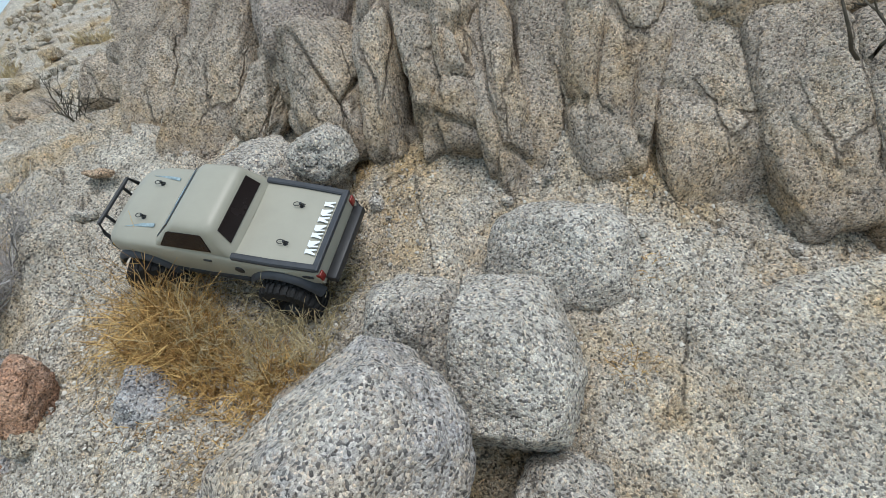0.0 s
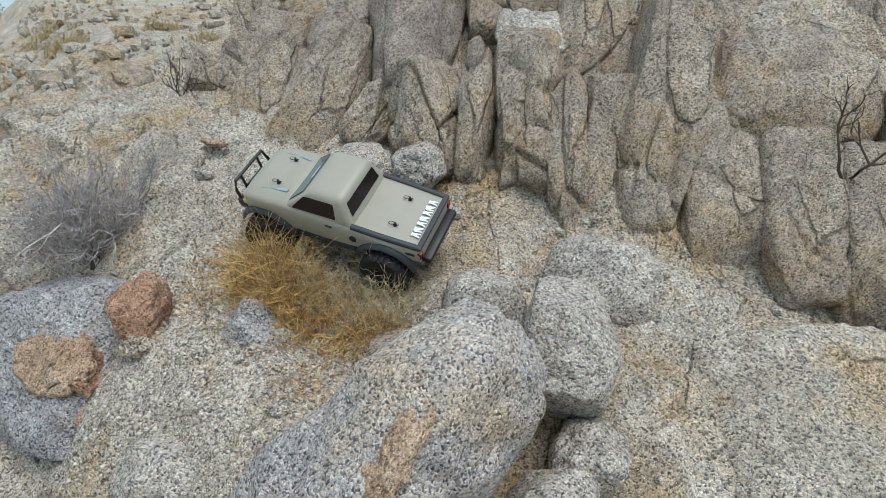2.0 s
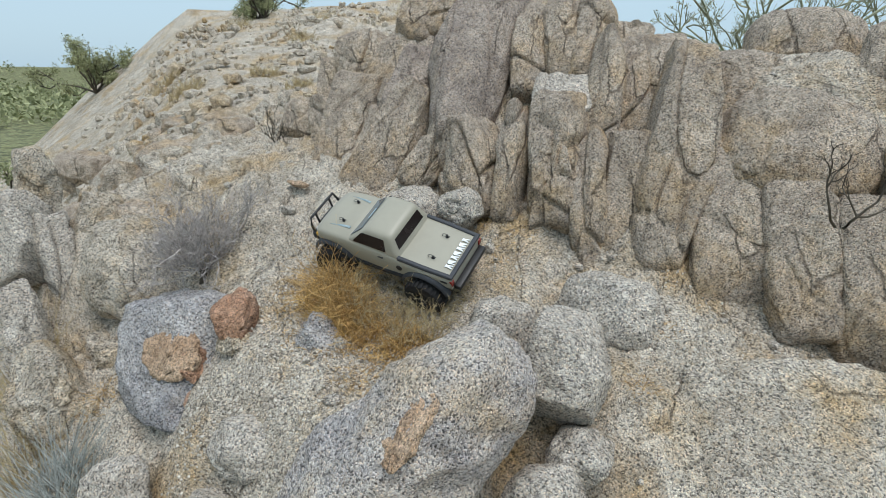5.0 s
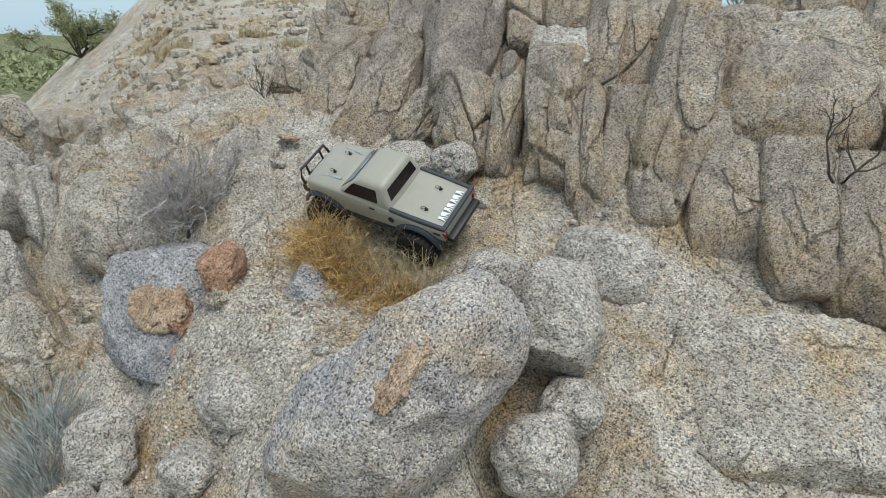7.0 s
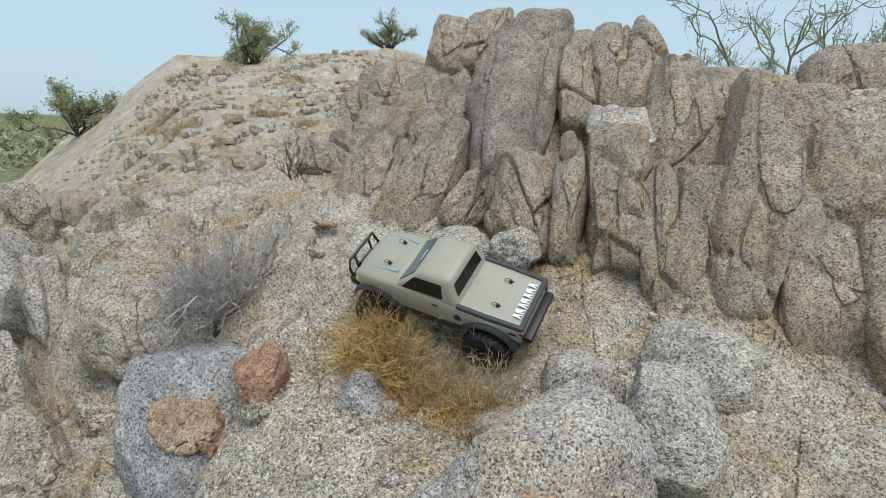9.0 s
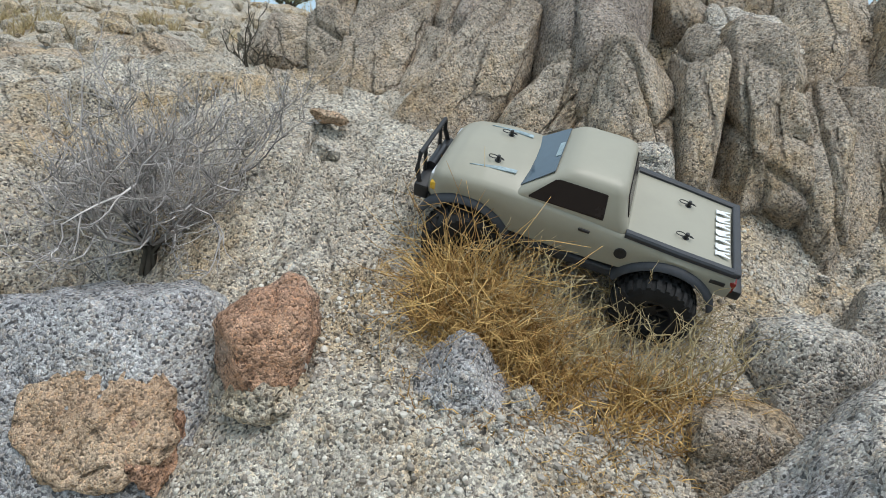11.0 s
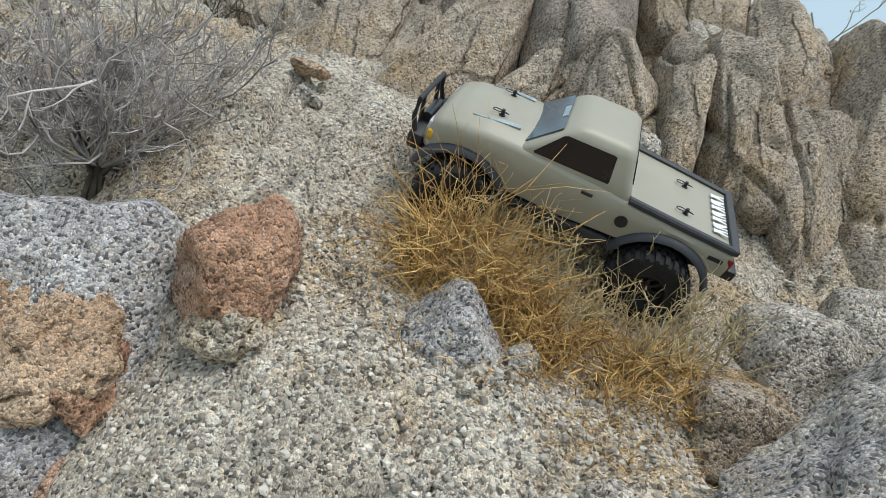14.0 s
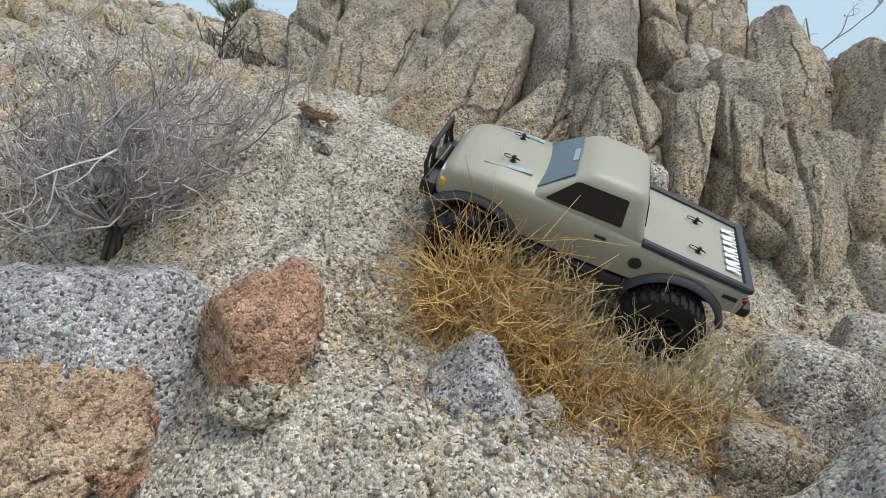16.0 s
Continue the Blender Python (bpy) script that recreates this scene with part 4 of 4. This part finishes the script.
grass("dry_grass", -0.635, 0.800, 0.105, 0.075, 720, 0.21, STRAW, "clump of tangled orange dry grass under the truck", 1, thick=0.00105, wild=0.62, droop=0.40, lean=0.6, twigs=0.5)
grass("dry_grass", -0.44, 0.715, 0.19, 0.075, 950, 0.13, STRAW, "clump of tangled orange dry grass below the truck", 2, turn=-0.3, thick=0.0010, wild=0.65, droop=0.45, lean=0.8, twigs=0.5)
grass("dry_grass", -0.56, 0.755, 0.11, 0.06, 330, 0.17, STRAW, "tangled orange dry grass between the wheels", 18, turn=-0.3, thick=0.0010, wild=0.6, droop=0.35, lean=0.7, twigs=0.5)
grass("dry_grass", -0.63, 0.70, 0.13, 0.09, 420, 0.05, STRAW, "low orange dry grass round a cone-shaped stone", 3, lean=1.6, thick=0.0009, wild=0.55)
grass("dry_grass", -0.45, 0.60, 0.17, 0.05, 260, 0.04, STRAW, "thin orange dry grass among the grit", 16, lean=1.6, thick=0.0009, wild=0.55)
grass("dry_grass", -0.74, 0.79, 0.09, 0.07, 130, 0.045, STRAW, "thin orange dry grass on the grit beside the clump", 19, lean=1.6, thick=0.0009, wild=0.55)
grass("dry_grass", -0.650, 0.835, 0.07, 0.05, 380, 0.25, STRAW, "tall tangled dry grass against the front wheel", 23, thick=0.00105, wild=0.5, droop=0.35, lean=0.5, twigs=0.5)
grass("straw_stalk_tuft", -0.42, 0.79, 0.15, 0.07, 150, 0.17, PALE_STRAW, "long bleached straw stalks beside the truck", 4, lean=0.5, thick=0.0009, droop=0.15, wild=0.3, twigs=0.8)
grass("straw_stalk_tuft", -0.62, 0.80, 0.09, 0.06, 70, 0.20, PALE_STRAW, "tall bleached straw stalks by the front wheel", 5, lean=0.4, thick=0.0009, droop=0.1, wild=0.3, twigs=0.8)
grass("straw_stalk_tuft", -0.37, 0.90, 0.15, 0.09, 420, 0.18, PALE_STRAW, "matted bleached straw lying on the slope", 17, lean=1.6, thick=0.0009, droop=0.6, wild=0.5)
twig_bush("dead_bush", -1.195, 0.910, height(-1.195, 0.910), 34, 0.175, 0.0028, 4, TWIG, "grey dead bush with dense bare twigs", 6, flat=1.3, fork=(2, 5), rise=0.12, thin=0.70, up=1.25, trunk=0.035)
for k, (x, y, n) in enumerate(((-0.60, 0.80, 9), (-0.50, 0.755, 7), (-0.40, 0.735, 9), (-0.31, 0.72, 7))):
    twig_bush("straw_stalks", x, y, height(x, y) - 0.005, n, 0.100, 0.0015, 3, PALE_STRAW, "branching bleached straw stalks among the dry grass", 140 + k, flat=0.5, rise=0.12, category="dry grass", thin=0.72)
grass("grey_shrub", -1.36, 0.36, 0.13, 0.11, 620, 0.28, SAGE, "upright pale grey-green shrub low on the slope", 7, lean=0.6, thick=0.0015, droop=0.02, wild=0.06, bundles=12)
twig_bush("bare_shrub", -1.27, 1.56, height(-1.27, 1.56) - 0.01, 6, 0.10, 0.003, 3, DARK_TWIG, "small dark bare shrub on the ledge", 8, flat=0.6, rise=0.2)
twig_bush("bare_branch", 0.727, 1.055, 0.88, 2, 0.14, 0.005, 3, DARK_TWIG, "dark bare branch growing from the cliff", 9, flat=0.5, rise=0.16, category="branch")
leafy("green_bush", -8.0, 7.1, height(-8.0, 7.1), 1.6, 1.45, 10, 11000, "olive green desert bush on the hillside", 0.036)
leafy("green_bush", -5.1, 7.5, height(-5.1, 7.5), 2.0, 1.3, 11, 14000, "olive green desert bush on the hill crest", 0.030)
leafy("green_bush", -3.2, 8.3, height(-3.2, 8.3), 0.9, 0.8, 12, 5000, "small olive green bush on the hill crest", 0.024)
leafy("green_bush", -5.2, 3.0, height(-5.2, 3.0), 1.4, 0.9, 13, 11000, "green desert bush at the foot of the hill", 0.032)
leafy("desert_tree", 0.98, 3.2, height(0.98, 3.2), 3.6, 1.5, 14, 1500, "thin-branched green desert tree behind the cliff", 0.016, stems=13, category="tree", depth=5, bark=GREENBARK, trunk=0.013)
leafy("desert_tree", 2.0, 3.6, height(2.0, 3.6), 3.0, 1.5, 15, 1500, "thin-branched green desert tree behind the cliff", 0.016, stems=13, category="tree", depth=5, bark=GREENBARK, trunk=0.013)
for k, (x, y) in enumerate(((-1.62, 0.50), (-1.78, 0.68))):
    grass("straw_tuft", x, y, 0.10, 0.10, 260, 0.30, PALE_STRAW, "tall bleached straw tuft low on the slope", 20 + k, lean=0.5, thick=0.0013, droop=0.1, wild=0.1)
for k, (x, y, rx, n, tall) in enumerate(((-2.9, 3.0, 0.14, 260, 0.13), (-2.4, 3.3, 0.12, 220, 0.12), (-1.9, 2.9, 0.10, 180, 0.10), (-3.6, 3.6, 0.14, 220, 0.13), (-4.2, 4.6, 0.16, 200, 0.15), (-2.9, 4.8, 0.16, 200, 0.14), (-1.9, 4.4, 0.16, 200, 0.14), (-3.4, 6.4, 0.2, 200, 0.18), (-4.9, 6.6, 0.2, 200, 0.18), (-2.4, 6.6, 0.2, 200, 0.18))):
    grass("yellow_tuft", x, y, rx, rx, n, tall, PALE_STRAW, "yellow dry tuft on the stony hillside", 30 + k, lean=0.5, thick=0.0022, droop=0.15)
for k, (x, y, rx, n, tall) in enumerate(((-0.62, 1.20, 0.10, 200, 0.035), (-0.75, 0.90, 0.07, 140, 0.03), (0.24, 0.72, 0.05, 130, 0.03), (0.30, 0.88, 0.06, 120, 0.03), (-1.42, 0.62, 0.08, 160, 0.08), (0.02, 0.47, 0.05, 120, 0.03), (-0.16, 1.04, 0.06, 120, 0.025), (-0.45, 0.57, 0.06, 110, 0.025))):
    grass("grass_tuft", x, y, rx, rx * 0.7, n, tall, STRAW, "small dry grass tuft in a crack of the rock", 50 + k, lean=0.8, thick=0.0008)


# ---- grit and loose stones ----
def scatter(name, count, region, size, seed, material, label):
    """Loose angular stones lying on the ground, joined into one object."""
    rng = np.random.RandomState(seed)
    d, faces = ico(1)
    d, faces = np.array(d), np.array(faces)
    vs, fs = [], []
    x0, x1, y0, y1 = region
    xs, ys = rng.uniform(x0, x1, count), rng.uniform(y0, y1, count)
    for i, (x, y) in enumerate(zip(xs, ys)):
        s = size[0] * (size[1] / size[0]) ** (rng.uniform() ** 2.2)
        v = d * (1 + rng.uniform(-0.28, 0.28, (len(d), 1))) * (s / 2) * rng.uniform(0.6, 1.2, 3)
        a = rng.uniform(0, 6.28)
        c, q = math.cos(a), math.sin(a)
        v = v @ np.array([[c, q, 0], [-q, c, 0], [0, 0, 1]])
        v = v + (x, y, height(x, y) + s * 0.12)
        fs.append(faces + len(vs) * len(d))
        vs.append(v)
    ob = new(name, mesh_of(name, np.concatenate(vs), np.concatenate(fs).tolist(), material, smooth=False))
    return tagged(ob, label, "gravel", kind="stuff")


GRIT = stalks("granite grit", (0.20, 0.17, 0.14), (0.78, 0.73, 0.65), 0.9)
scatter("gravel", 9000, (-1.0, -0.15, 0.30, 0.85), (0.003, 0.011), 81, GRIT, "pale granite grit lying on the slope")
scatter("gravel", 5000, (-0.9, 0.8, 0.75, 1.15), (0.003, 0.010), 82, GRIT, "pale granite grit at the foot of the cliff")
scatter("loose_stones", 260, (-1.6, 0.9, 0.2, 1.5), (0.012, 0.045), 83, PALE, "loose pale granite stones on the slope")
scatter("hillside_stones", 2600, (-5.6, -0.8, 1.9, 7.6), (0.02, 0.13), 84, GROUND, "scattered granite stones on the far hillside")


# ---- scrub on the plain far below ----
def far_scrub():
    rng = np.random.RandomState(91)
    s = Strands()
    for _ in range(900):
        a, r = radians(rng.uniform(30, 75)), 90 * (5 ** rng.uniform())
        x, y = -r * math.sin(a), r * math.cos(a)
        z, w = float(base_height(x, y)), rng.uniform(1.5, 4.0)
        for _ in range(26):
            p = Vector((x, y, z + 0.1)) + Vector((rng.normal() * w * 0.5, rng.normal() * w * 0.5, abs(rng.normal()) * w * 0.45))
            s.leaf(p, rng.normal(size=3) + [0, 0, 0.4], w * 0.35, rng)
    return tagged(s.make("far_scrub", LEAF), "olive green scrub on the distant desert plain", "scrub", kind="stuff")


far_scrub()
